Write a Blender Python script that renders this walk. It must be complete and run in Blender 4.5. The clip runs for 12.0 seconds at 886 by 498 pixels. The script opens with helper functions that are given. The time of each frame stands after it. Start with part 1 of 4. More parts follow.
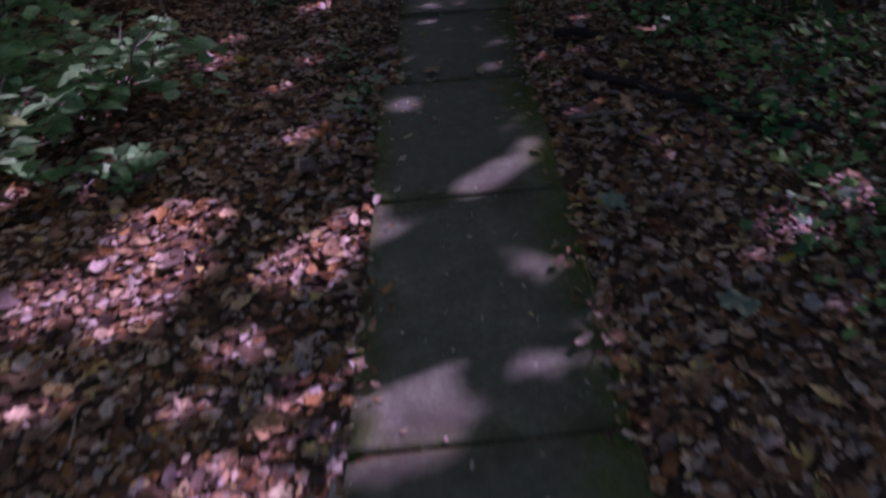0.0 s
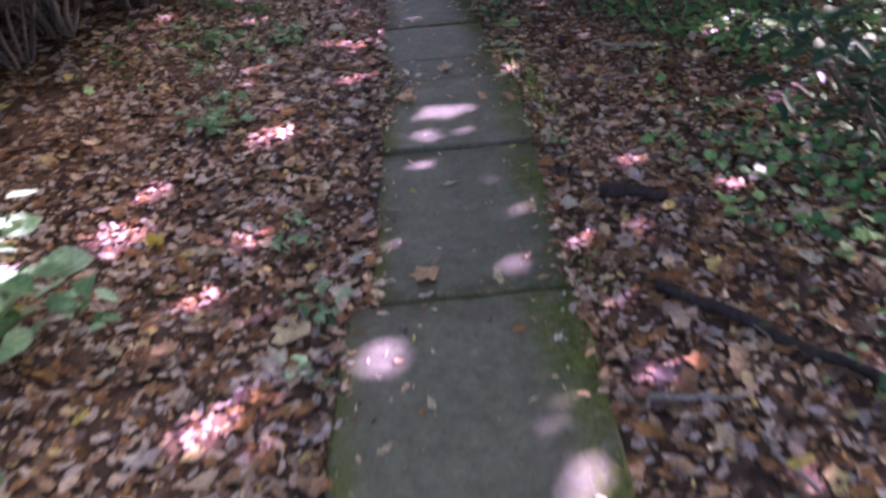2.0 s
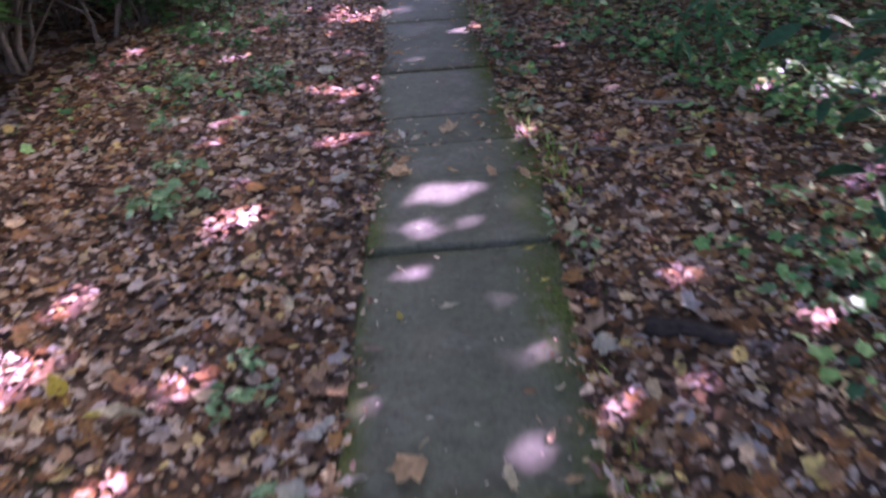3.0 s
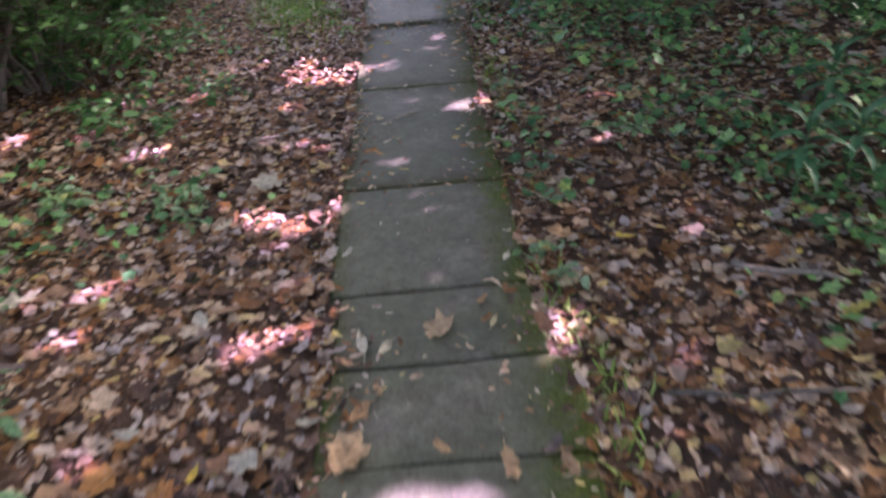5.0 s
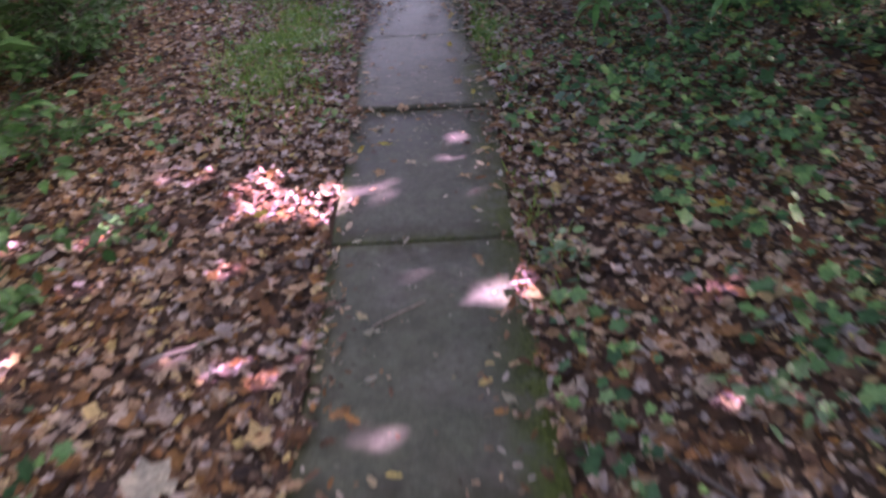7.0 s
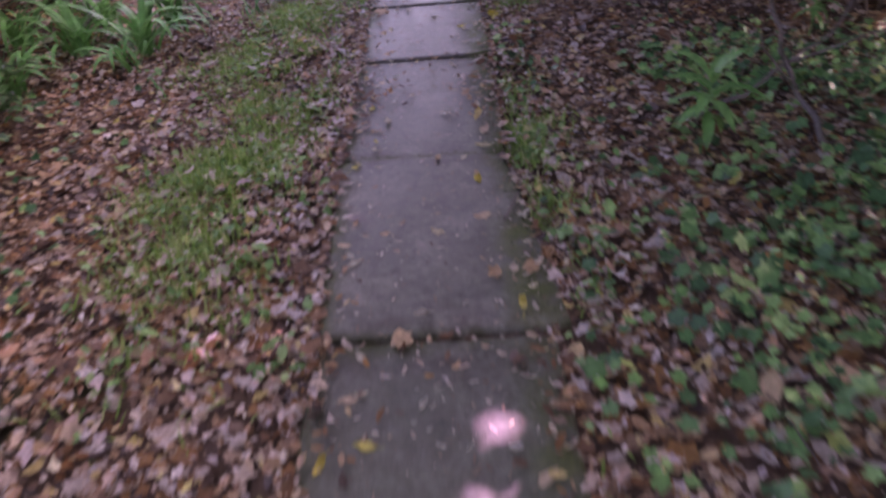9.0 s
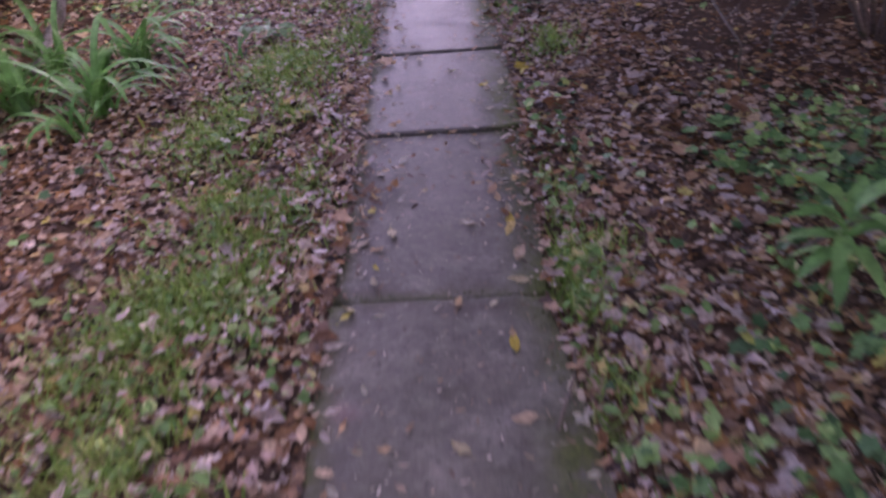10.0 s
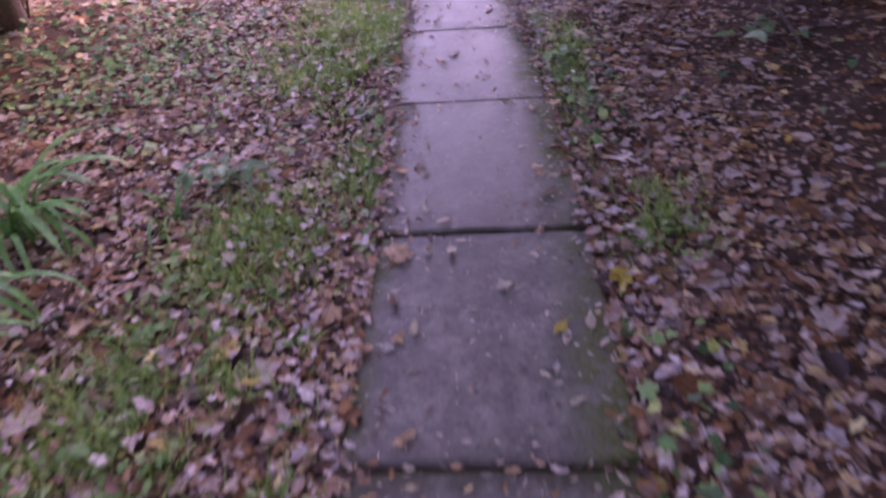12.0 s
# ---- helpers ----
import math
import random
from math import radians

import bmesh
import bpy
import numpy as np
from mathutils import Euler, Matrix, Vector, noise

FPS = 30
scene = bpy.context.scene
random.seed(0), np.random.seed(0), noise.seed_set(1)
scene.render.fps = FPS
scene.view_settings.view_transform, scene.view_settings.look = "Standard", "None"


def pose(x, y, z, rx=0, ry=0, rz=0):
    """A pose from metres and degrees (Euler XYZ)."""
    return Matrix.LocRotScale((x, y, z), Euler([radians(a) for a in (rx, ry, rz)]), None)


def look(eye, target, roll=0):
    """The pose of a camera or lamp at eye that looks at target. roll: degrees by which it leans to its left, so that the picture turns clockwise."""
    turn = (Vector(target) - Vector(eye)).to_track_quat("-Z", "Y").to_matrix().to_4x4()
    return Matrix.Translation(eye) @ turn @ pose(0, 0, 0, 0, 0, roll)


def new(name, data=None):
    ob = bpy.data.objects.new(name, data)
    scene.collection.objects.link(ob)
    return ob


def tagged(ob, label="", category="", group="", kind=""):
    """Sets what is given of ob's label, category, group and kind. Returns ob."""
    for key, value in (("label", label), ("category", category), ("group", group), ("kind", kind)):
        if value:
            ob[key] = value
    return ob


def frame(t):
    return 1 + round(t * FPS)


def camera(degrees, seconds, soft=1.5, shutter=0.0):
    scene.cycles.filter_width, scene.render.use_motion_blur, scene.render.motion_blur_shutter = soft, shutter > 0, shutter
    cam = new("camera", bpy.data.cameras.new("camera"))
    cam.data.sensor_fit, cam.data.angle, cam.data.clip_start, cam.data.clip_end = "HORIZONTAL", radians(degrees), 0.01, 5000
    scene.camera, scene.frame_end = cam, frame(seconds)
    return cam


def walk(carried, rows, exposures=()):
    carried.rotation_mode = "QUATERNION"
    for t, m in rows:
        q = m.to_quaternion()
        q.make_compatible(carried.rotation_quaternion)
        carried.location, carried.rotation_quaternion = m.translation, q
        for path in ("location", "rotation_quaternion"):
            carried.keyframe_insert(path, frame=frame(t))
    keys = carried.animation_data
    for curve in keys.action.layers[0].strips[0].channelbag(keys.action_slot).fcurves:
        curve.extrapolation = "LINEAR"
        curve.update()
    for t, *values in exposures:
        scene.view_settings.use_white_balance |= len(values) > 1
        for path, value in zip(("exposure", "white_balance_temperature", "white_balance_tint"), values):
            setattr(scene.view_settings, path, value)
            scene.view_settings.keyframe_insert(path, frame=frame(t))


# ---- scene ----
cam = camera(67.0, 12.0, soft=2.5, shutter=0.7)
PATH = [
    (0, (0.008, 0.103, 1.228), (0.1, 1.71, 0.041), -3.4),
    (0.5, (0.023, 0.441, 1.256), (0.105, 2.053, 0.075), -3.6),
    (1, (0.073, 0.766, 1.274), (0.143, 2.396, 0.117), -3.7),
    (1.5, (0.117, 1.115, 1.289), (0.194, 2.754, 0.144), -3.9),
    (2, (0.156, 1.475, 1.303), (0.239, 3.113, 0.159), -4.3),
    (2.5, (0.207, 1.848, 1.307), (0.279, 3.49, 0.168), -3.7),
    (3, (0.253, 2.192, 1.296), (0.317, 3.843, 0.169), -3.7),
    (3.2, (0.243, 2.344, 1.294), (0.333, 3.994, 0.167), -3.4),
    (4.8, (0.422, 3.5, 1.301), (0.445, 5.127, 0.138), -4.4),
    (5, (0.431, 3.634, 1.297), (0.459, 5.262, 0.135), -4.6),
    (5.5, (0.455, 3.994, 1.294), (0.469, 5.617, 0.125), -4.7),
    (6, (0.475, 4.342, 1.302), (0.448, 5.961, 0.128), -4.1),
    (6.5, (0.471, 4.683, 1.3), (0.459, 6.299, 0.122), -3.2),
    (6.7, (0.459, 4.839, 1.301), (0.48, 6.452, 0.119), -2.6),
    (8.3, (0.52, 6.105, 1.237), (0.496, 7.704, 0.036), -4.2),
    (8.5, (0.515, 6.244, 1.24), (0.493, 7.841, 0.036), -4.4),
    (9, (0.502, 6.661, 1.237), (0.461, 8.264, 0.041), -4.6),
    (9.5, (0.492, 7.075, 1.242), (0.441, 8.682, 0.052), -3.8),
    (10, (0.475, 7.485, 1.242), (0.414, 9.082, 0.04), -4.4),
    (10.5, (0.473, 7.876, 1.241), (0.368, 9.462, 0.027), -4.8),
    (11, (0.463, 8.267, 1.247), (0.339, 9.851, 0.034), -4.0),
    (11.5, (0.441, 8.673, 1.249), (0.329, 10.264, 0.042), -4.4),
    (12, (0.425, 9.052, 1.251), (0.287, 10.639, 0.041), -4.8),
]
# The clip opens dark and brightens within its first second and a half.
BASE = 3.27
EXPOSURES = [(0.0, BASE - 2.74, 5450, 20), (0.5, BASE - 1.60, 5500, 18), (1.0, BASE - 0.88, 5700, 27), (1.5, BASE - 0.38, 5700, 30),
             (3.2, BASE - 0.02, 5560, 27), (5.5, BASE + 0.37, 6250, 20), (8.3, BASE + 0.38, 6250, 50), (9.5, BASE + 0.62, 6500, 54), (10.5, BASE + 0.66, 6400, 62), (12.0, BASE + 0.68, 6250, 72)]
walk(cam, [(t, look(eye, target, roll)) for t, eye, target, roll in PATH], EXPOSURES)

# ---- world and sun ----
SUN_AZ, SUN_EL = math.atan2(0.46, 0.89), radians(37)
SUN = Vector((math.cos(SUN_AZ) * math.cos(SUN_EL), math.sin(SUN_AZ) * math.cos(SUN_EL), math.sin(SUN_EL)))
world = bpy.data.worlds.new("world")
scene.world = world
world.use_nodes = True
sky = world.node_tree.nodes.new("ShaderNodeTexSky")
sky.sky_type, sky.sun_disc = "NISHITA", False
sky.air_density, sky.dust_density, sky.ozone_density = 0.6, 8.0, 0.3
sky.sun_elevation, sky.sun_rotation = SUN_EL, radians(90) - SUN_AZ
world.node_tree.links.new(sky.outputs[0], world.node_tree.nodes["Background"].inputs[0])
world.node_tree.nodes["Background"].inputs[1].default_value = 0.115
sun_data = bpy.data.lights.new("sun", "SUN")
sun_data.energy, sun_data.angle, sun_data.color = 5.0, radians(0.53), (0.94, 0.60, 1.0)
sun = new("sun", sun_data)
sun.matrix_world = look(SUN * 40, (0, 0, 0))

rng = np.random.default_rng(7)

# ---- materials ----


class Nodes:
    """A node material under construction."""

    def __init__(self, name, rough=0.7, spec=0.3):
        self.m = bpy.data.materials.new(name)
        self.m.use_nodes = True
        self.t = self.m.node_tree
        self.b = self.t.nodes["Principled BSDF"]
        self.b.inputs["Roughness"].default_value = rough
        self.b.inputs["Specular IOR Level"].default_value = spec

    def add(self, kind, **values):
        n = self.t.nodes.new(kind)
        for k, v in values.items():
            n.inputs[k.replace("_", " ")].default_value = v
        return n

    def link(self, a, b):
        self.t.links.new(a, b)

    def noise(self, scale, detail=4.0, rough=0.55, vector=None):
        n = self.add("ShaderNodeTexNoise", Scale=scale, Detail=detail, Roughness=rough)
        if vector is None:
            vector = self.position()
        self.link(vector, n.inputs["Vector"])
        return n.outputs["Fac"]

    def position(self):
        return self.t.nodes.new("ShaderNodeNewGeometry").outputs["Position"]

    def ramp(self, fac, stops, interpolation="LINEAR"):
        n = self.t.nodes.new("ShaderNodeValToRGB")
        e = n.color_ramp.elements
        n.color_ramp.interpolation = interpolation
        while len(e) < len(stops):
            e.new(0.5)
        for el, (p, c) in zip(e, stops):
            el.position = p
            el.color = (*c, 1) if len(c) == 3 else (c[0], c[0], c[0], 1)
        self.link(fac, n.inputs[0])
        return n.outputs[0]

    def mix(self, fac, a, b, blend="MIX"):
        n = self.t.nodes.new("ShaderNodeMix")
        n.data_type, n.blend_type = "RGBA", blend
        for v, i in ((fac, 0), (a, 6), (b, 7)):
            if isinstance(v, (int, float)):
                n.inputs[i].default_value = v
            elif isinstance(v, tuple):
                n.inputs[i].default_value = (*v, 1)
            else:
                self.link(v, n.inputs[i])
        return n.outputs[2]

    def math(self, op, a, b=0.0, clamp=False):
        n = self.t.nodes.new("ShaderNodeMath")
        n.operation, n.use_clamp = op, clamp
        for v, i in ((a, 0), (b, 1)):
            if isinstance(v, (int, float)):
                n.inputs[i].default_value = v
            else:
                self.link(v, n.inputs[i])
        return n.outputs[0]

    def span(self, v, a, b, c=0.0, d=1.0):
        n = self.t.nodes.new("ShaderNodeMapRange")
        n.interpolation_type = "SMOOTHSTEP"
        self.link(v, n.inputs[0])
        for i, x in enumerate((a, b, c, d)):
            n.inputs[i + 1].default_value = x
        return n.outputs[0]

    def bump(self, height, strength=0.4, distance=0.004):
        n = self.add("ShaderNodeBump", Strength=strength, Distance=distance)
        self.link(height, n.inputs["Height"])
        self.link(n.outputs[0], self.b.inputs["Normal"])

    def colour(self, c):
        self.link(c, self.b.inputs["Base Color"])

    def thin(self, c, share):
        """Lets a share of the light through, as a leaf does."""
        out = self.t.nodes["Material Output"]
        tr = self.t.nodes.new("ShaderNodeBsdfTranslucent")
        mx = self.t.nodes.new("ShaderNodeMixShader")
        mx.inputs[0].default_value = share
        self.link(c, tr.inputs[0])
        self.link(self.b.outputs[0], mx.inputs[1])
        self.link(tr.outputs[0], mx.inputs[2])
        self.link(mx.outputs[0], out.inputs[0])


def leaf_material(name, stops, rough=0.6, spec=0.3, share=0.15, single=False, vein=60.0):
    n = Nodes(name, rough, spec)
    if single:
        fac = n.t.nodes.new("ShaderNodeObjectInfo").outputs["Random"]
    else:
        fac = n.t.nodes.new("ShaderNodeNewGeometry").outputs["Random Per Island"]
    c = n.ramp(fac, stops)
    grain = n.noise(vein, 3.0, 0.6)
    c = n.mix(1.0, c, n.ramp(grain, [(0.25, (0.55,)), (0.7, (1.2,))]), "MULTIPLY")
    n.colour(c)
    n.bump(n.noise(vein * 3, 2.0), 0.5, 0.002)
    n.thin(c, share)
    return n.m


LITTER = [(0.0, (0.045, 0.03, 0.022)), (0.12, (0.10, 0.058, 0.034)), (0.26, (0.24, 0.11, 0.035)), (0.36, (0.16, 0.125, 0.11)),
          (0.46, (0.38, 0.19, 0.06)), (0.56, (0.17, 0.105, 0.068)), (0.68, (0.46, 0.29, 0.155)), (0.80, (0.48, 0.41, 0.36)), (0.95, (0.62, 0.45, 0.28)), (1.0, (0.60, 0.46, 0.15))]
M_LITTER = leaf_material("dead_leaf", LITTER, 0.6, 0.24, 0.1)
M_FALLEN = leaf_material("fallen_leaf", [(0, (0.42, 0.26, 0.13)), (0.5, (0.56, 0.39, 0.22)), (0.8, (0.46, 0.40, 0.32)), (1, (0.60, 0.48, 0.32))], 0.6, 0.3, 0.15, True)
M_YELLOW = leaf_material("yellow_leaf", [(0, (0.55, 0.42, 0.06)), (1, (0.5, 0.45, 0.12))], 0.5, 0.3, 0.2, True)
M_PALE = leaf_material("pale_leaf", [(0, (0.46, 0.44, 0.36)), (1, (0.55, 0.46, 0.26))], 0.6, 0.3, 0.2, True)
M_IVY = leaf_material("ivy_leaf", [(0, (0.045, 0.12, 0.045)), (0.35, (0.09, 0.22, 0.075)), (0.7, (0.19, 0.39, 0.11)), (0.95, (0.30, 0.50, 0.16)), (1, (0.46, 0.50, 0.12))], 0.45, 0.38, 0.2)
M_SHRUB = leaf_material("shrub_leaf", [(0, (0.12, 0.24, 0.09)), (0.6, (0.22, 0.38, 0.16)), (0.95, (0.32, 0.48, 0.25)), (1, (0.46, 0.46, 0.10))], 0.36, 0.5, 0.3)
M_PRIVET = leaf_material("dark_shrub_leaf", [(0, (0.045, 0.12, 0.03)), (0.6, (0.085, 0.21, 0.05)), (1, (0.15, 0.30, 0.08))], 0.45, 0.4, 0.25)
M_LAUREL = leaf_material("laurel_leaf", [(0, (0.02, 0.07, 0.035)), (1, (0.05, 0.12, 0.05))], 0.42, 0.4, 0.1)
M_STRAP = leaf_material("strap_leaf", [(0, (0.09, 0.28, 0.06)), (1, (0.17, 0.42, 0.11))], 0.42, 0.4, 0.25, True, 30.0)
M_HERB = leaf_material("herb_leaf", [(0, (0.13, 0.33, 0.08)), (1, (0.20, 0.42, 0.12))], 0.45, 0.4, 0.25, True, 30.0)
M_GRASS = leaf_material("grass_blade", [(0, (0.17, 0.33, 0.05)), (0.6, (0.30, 0.48, 0.10)), (0.9, (0.42, 0.54, 0.17)), (1, (0.60, 0.56, 0.28))], 0.5, 0.35, 0.4)
M_CRUMB = leaf_material("leaf_crumb", [(0, (0.10, 0.06, 0.04)), (0.35, (0.30, 0.2, 0.12)), (0.7, (0.48, 0.40, 0.32)), (1, (0.6, 0.52, 0.42))], 0.6, 0.3, 0.1)
M_DRY = leaf_material("dry_leaf", [(0, (0.24, 0.14, 0.09)), (0.25, (0.54, 0.32, 0.18)), (0.5, (0.52, 0.42, 0.39)), (0.75, (0.66, 0.52, 0.42)), (0.92, (0.72, 0.64, 0.58)), (1, (0.66, 0.56, 0.18))], 0.55, 0.3, 0.1)
M_WEED = leaf_material("weed_leaf", [(0, (0.12, 0.26, 0.07)), (0.6, (0.22, 0.40, 0.12)), (1, (0.38, 0.50, 0.2))], 0.5, 0.3, 0.3)
M_SAGE = leaf_material("sage_leaf", [(0, (0.25, 0.33, 0.22)), (1, (0.3, 0.38, 0.26))], 0.6, 0.3, 0.2, True)
M_MOSS = leaf_material("moss", [(0, (0.03, 0.05, 0.012)), (1, (0.09, 0.12, 0.025))], 0.9, 0.1, 0.1)
M_WHORL = leaf_material("whorl_leaf", [(0, (0.05, 0.15, 0.06)), (1, (0.10, 0.24, 0.10))], 0.5, 0.3, 0.15, True, 30.0)
M_CANOPY = leaf_material("canopy_leaf", [(0, (0.05, 0.10, 0.03)), (1, (0.10, 0.18, 0.05))], 0.5, 0.3, 0.15)


def bark_material(name, dark, light, scale):
    n = Nodes(name, 0.85, 0.2)
    a = n.noise(scale, 5.0, 0.65)
    c = n.ramp(a, [(0.3, dark), (0.7, light)])
    c = n.mix(n.span(n.noise(scale * 0.2), 0.55, 0.7), c, (0.07, 0.085, 0.04))
    n.colour(c)
    n.bump(a, 0.7, 0.004)
    return n.m


M_BARK = bark_material("bark", (0.05, 0.038, 0.028), (0.16, 0.12, 0.09), 40.0)
M_STEM = bark_material("grey_stem", (0.10, 0.085, 0.07), (0.24, 0.20, 0.16), 90.0)
M_ROT = bark_material("rotten_wood", (0.022, 0.017, 0.014), (0.075, 0.055, 0.045), 60.0)
M_PALEWOOD = bark_material("bleached_wood", (0.20, 0.16, 0.12), (0.42, 0.35, 0.28), 70.0)
M_BIRCH = bark_material("pale_bark", (0.22, 0.19, 0.18), (0.46, 0.42, 0.40), 35.0)


def soil_material():
    n = Nodes("soil", 0.95, 0.15)
    a = n.math("ADD", n.math("MULTIPLY", n.noise(9.0, 6.0, 0.6), 0.45), n.math("MULTIPLY", n.noise(70.0, 4.0, 0.7), 0.55))
    c = n.ramp(a, [(0.3, (0.055, 0.036, 0.025)), (0.6, (0.12, 0.078, 0.05)), (0.8, (0.17, 0.115, 0.075))])
    c = n.mix(n.span(n.noise(1.7, 3.0), 0.56, 0.68, 0, 0.7), c, (0.03, 0.04, 0.014))
    n.colour(c)
    n.bump(n.noise(120.0, 4.0), 0.8, 0.01)
    return n.m


def slab_material():
    n = Nodes("mossy_concrete", 0.5, 0.31)
    t = n.t.nodes.new("ShaderNodeTexCoord")
    pick = n.t.nodes.new("ShaderNodeObjectInfo").outputs["Random"]
    loc = n.t.nodes.new("ShaderNodeSeparateXYZ")
    n.link(t.outputs["Object"], loc.inputs[0])
    where = n.t.nodes.new("ShaderNodeSeparateXYZ")
    n.link(n.position(), where.inputs[0])
    fine = n.math("ADD", n.math("MULTIPLY", n.noise(220.0, 3.0, 0.7), 0.6), n.math("MULTIPLY", n.noise(48.0, 3.0, 0.7), 0.4))
    blot = n.math("ADD", n.math("MULTIPLY", n.noise(4.0, 5.0, 0.65), 0.65), n.math("MULTIPLY", n.noise(21.0, 4.0, 0.7), 0.35))
    c = n.ramp(blot, [(0.3, (0.085, 0.072, 0.060)), (0.5, (0.165, 0.143, 0.121)), (0.68, (0.30, 0.265, 0.23))])
    c = n.mix(1.0, c, n.ramp(fine, [(0.3, (0.38,)), (0.7, (1.5,))]), "MULTIPLY")
    c = n.mix(1.0, c, n.ramp(n.noise(17.0, 5.0, 0.75), [(0.32, (0.62,)), (0.5, (1.0,)), (0.68, (1.28,))]), "MULTIPLY")
    c = n.mix(n.span(n.noise(33.0, 2.0, 0.5), 0.66, 0.72, 0, 0.75), c, (0.05, 0.045, 0.036))
    c = n.mix(1.0, c, n.ramp(pick, [(0, (0.86,)), (1, (1.1,))]), "MULTIPLY")
    # a thin olive film of algae, thicker on the older end of the path
    film = n.math("MULTIPLY", n.span(n.noise(2.6, 4.0, 0.6), 0.18, 0.5), n.span(where.outputs[1], 6.0, 9.5, 0.72, 0.2))
    c = n.mix(film, c, n.mix(1.0, n.ramp(fine, [(0.3, (0.053, 0.064, 0.034)), (0.7, (0.108, 0.128, 0.068))]), n.ramp(n.noise(13.0, 5.0, 0.75), [(0.3, (0.6,)), (0.7, (1.35,))]), "MULTIPLY"))
    # moss creeping in from the edges
    ax = n.math("ABSOLUTE", loc.outputs[0])
    ay = n.math("ABSOLUTE", loc.outputs[1])
    right = n.math("MULTIPLY", n.span(loc.outputs[0], 0.14, 0.31, 0.0, 1.25), n.span(where.outputs[1], 5.0, 9.0, 1.0, 0.85))
    edge = n.math("MAXIMUM", n.span(ax, 0.24, 0.345), right)
    edge = n.math("MAXIMUM", edge, n.span(ay, 0.43, 0.52, 0, 0.55))
    moss = n.math("MULTIPLY", edge, n.span(n.noise(14.0, 6.0, 0.7), 0.3, 0.56))
    moss = n.math("MULTIPLY", moss, n.span(n.noise(1.9, 2.0), 0.3, 0.6, 0.35, 1.0))
    green = n.ramp(n.noise(90.0, 3.0), [(0.3, (0.04, 0.06, 0.010)), (0.7, (0.115, 0.145, 0.028))])
    # brown dirt washed into the corners and joints
    dirt = n.math("MULTIPLY", n.math("MAXIMUM", n.span(ax, 0.2, 0.36, 0, 0.8), n.span(ay, 0.34, 0.5, 0, 0.8)), n.span(n.noise(7.0, 5.0, 0.7), 0.4, 0.6))
    c = n.mix(dirt, c, (0.05, 0.037, 0.026))
    c = n.mix(moss, c, green)
    n.colour(c)
    rough = n.math("ADD", n.span(blot, 0.3, 0.7, 0.34, 0.54), n.math("MULTIPLY", film, 0.25))
    n.link(n.math("ADD", rough, n.math("MULTIPLY", moss, 0.3)), n.b.inputs["Roughness"])
    h = n.math("ADD", n.math("MULTIPLY", fine, 0.35), n.math("MULTIPLY", moss, 0.8))
    n.bump(h, 0.5, 0.004)
    return n.m


M_SOIL, M_SLAB = soil_material(), slab_material()

# ---- building helpers ----


def part(name, bm, material, parent=None, label=""):
    """One bmesh as one mesh object, under a thing or on its own."""
    me = bpy.data.meshes.new(name)
    bm.to_mesh(me)
    bm.free()
    me.materials.append(material)
    ob = new(name, me)
    ob.parent = parent
    if label:
        tagged(ob, label)
    return ob


def mesh_from(name, verts, tris, material, smooth=True):
    """A mesh of triangles from arrays."""
    me = bpy.data.meshes.new(name)
    verts, tris = np.asarray(verts, np.float32), np.asarray(tris, np.int32)
    me.vertices.add(len(verts))
    me.vertices.foreach_set("co", verts.ravel())
    me.loops.add(tris.size)
    me.loops.foreach_set("vertex_index", tris.ravel())
    me.polygons.add(len(tris))
    me.polygons.foreach_set("loop_start", np.arange(0, tris.size, 3, dtype=np.int32))
    if smooth:
        me.polygons.foreach_set("use_smooth", np.ones(len(tris), bool))
    me.update(calc_edges=True)
    me.materials.append(material)
    return me


def mirrored(half, middle):
    """A leaf outline, mirrored about its rib: vertices (along, across) and triangles."""
    k = len(middle)
    v = [(u, 0.0) for u in middle] + [(u, w) for u, w in half] + [(u, -w) for u, w in half]
    h = len(half)
    t = []
    for side in (0, 1):
        o = k + side * h
        fan = [(0, 1, o)]
        for i in range(h - 1):
            j = min(i + 1, k - 2)
            fan.append((j, o + i + 1, o + i))
            if j + 1 < k:
                fan.append((j, j + 1, o + i + 1))
        t += [f if side == 0 else f[::-1] for f in fan]
    return np.array(v), np.array(t)


def lobed(points, tail=0.0):
    """A lobed leaf: a fan round its middle; points are (degrees, radius), mirrored."""
    ring = [(a, r) for a, r in points] + [(360 - a, r) for a, r in reversed(points) if 0 < a < 180]
    v = [(0.45, 0.0)] + [(0.45 + 0.55 * r * math.cos(radians(a)), 0.55 * r * math.sin(radians(a))) for a, r in ring]
    n = len(ring)
    return np.array(v), np.array([(0, 1 + i, 1 + (i + 1) % n) for i in range(n)])


OVATE = mirrored([(0.25, 0.33), (0.68, 0.30)], [0.0, 0.5, 1.0])
FINE = mirrored([(0.12, 0.24), (0.38, 0.40), (0.66, 0.34), (0.88, 0.14)], [0.0, 0.3, 0.6, 0.85, 1.0])
MAPLE = lobed([(0, 1.0), (17, 0.78), (30, 0.64), (50, 0.9), (70, 0.74), (86, 0.6), (110, 0.76), (140, 0.5), (180, 0.42)])
IVY = lobed([(0, 1.0), (32, 0.58), (62, 0.86), (95, 0.58), (128, 0.78), (158, 0.66), (180, 0.42)])
OAK = lobed([(0, 1.0), (22, 0.72), (42, 0.74), (62, 0.46), (85, 0.56), (112, 0.42), (140, 0.66), (180, 0.8)])
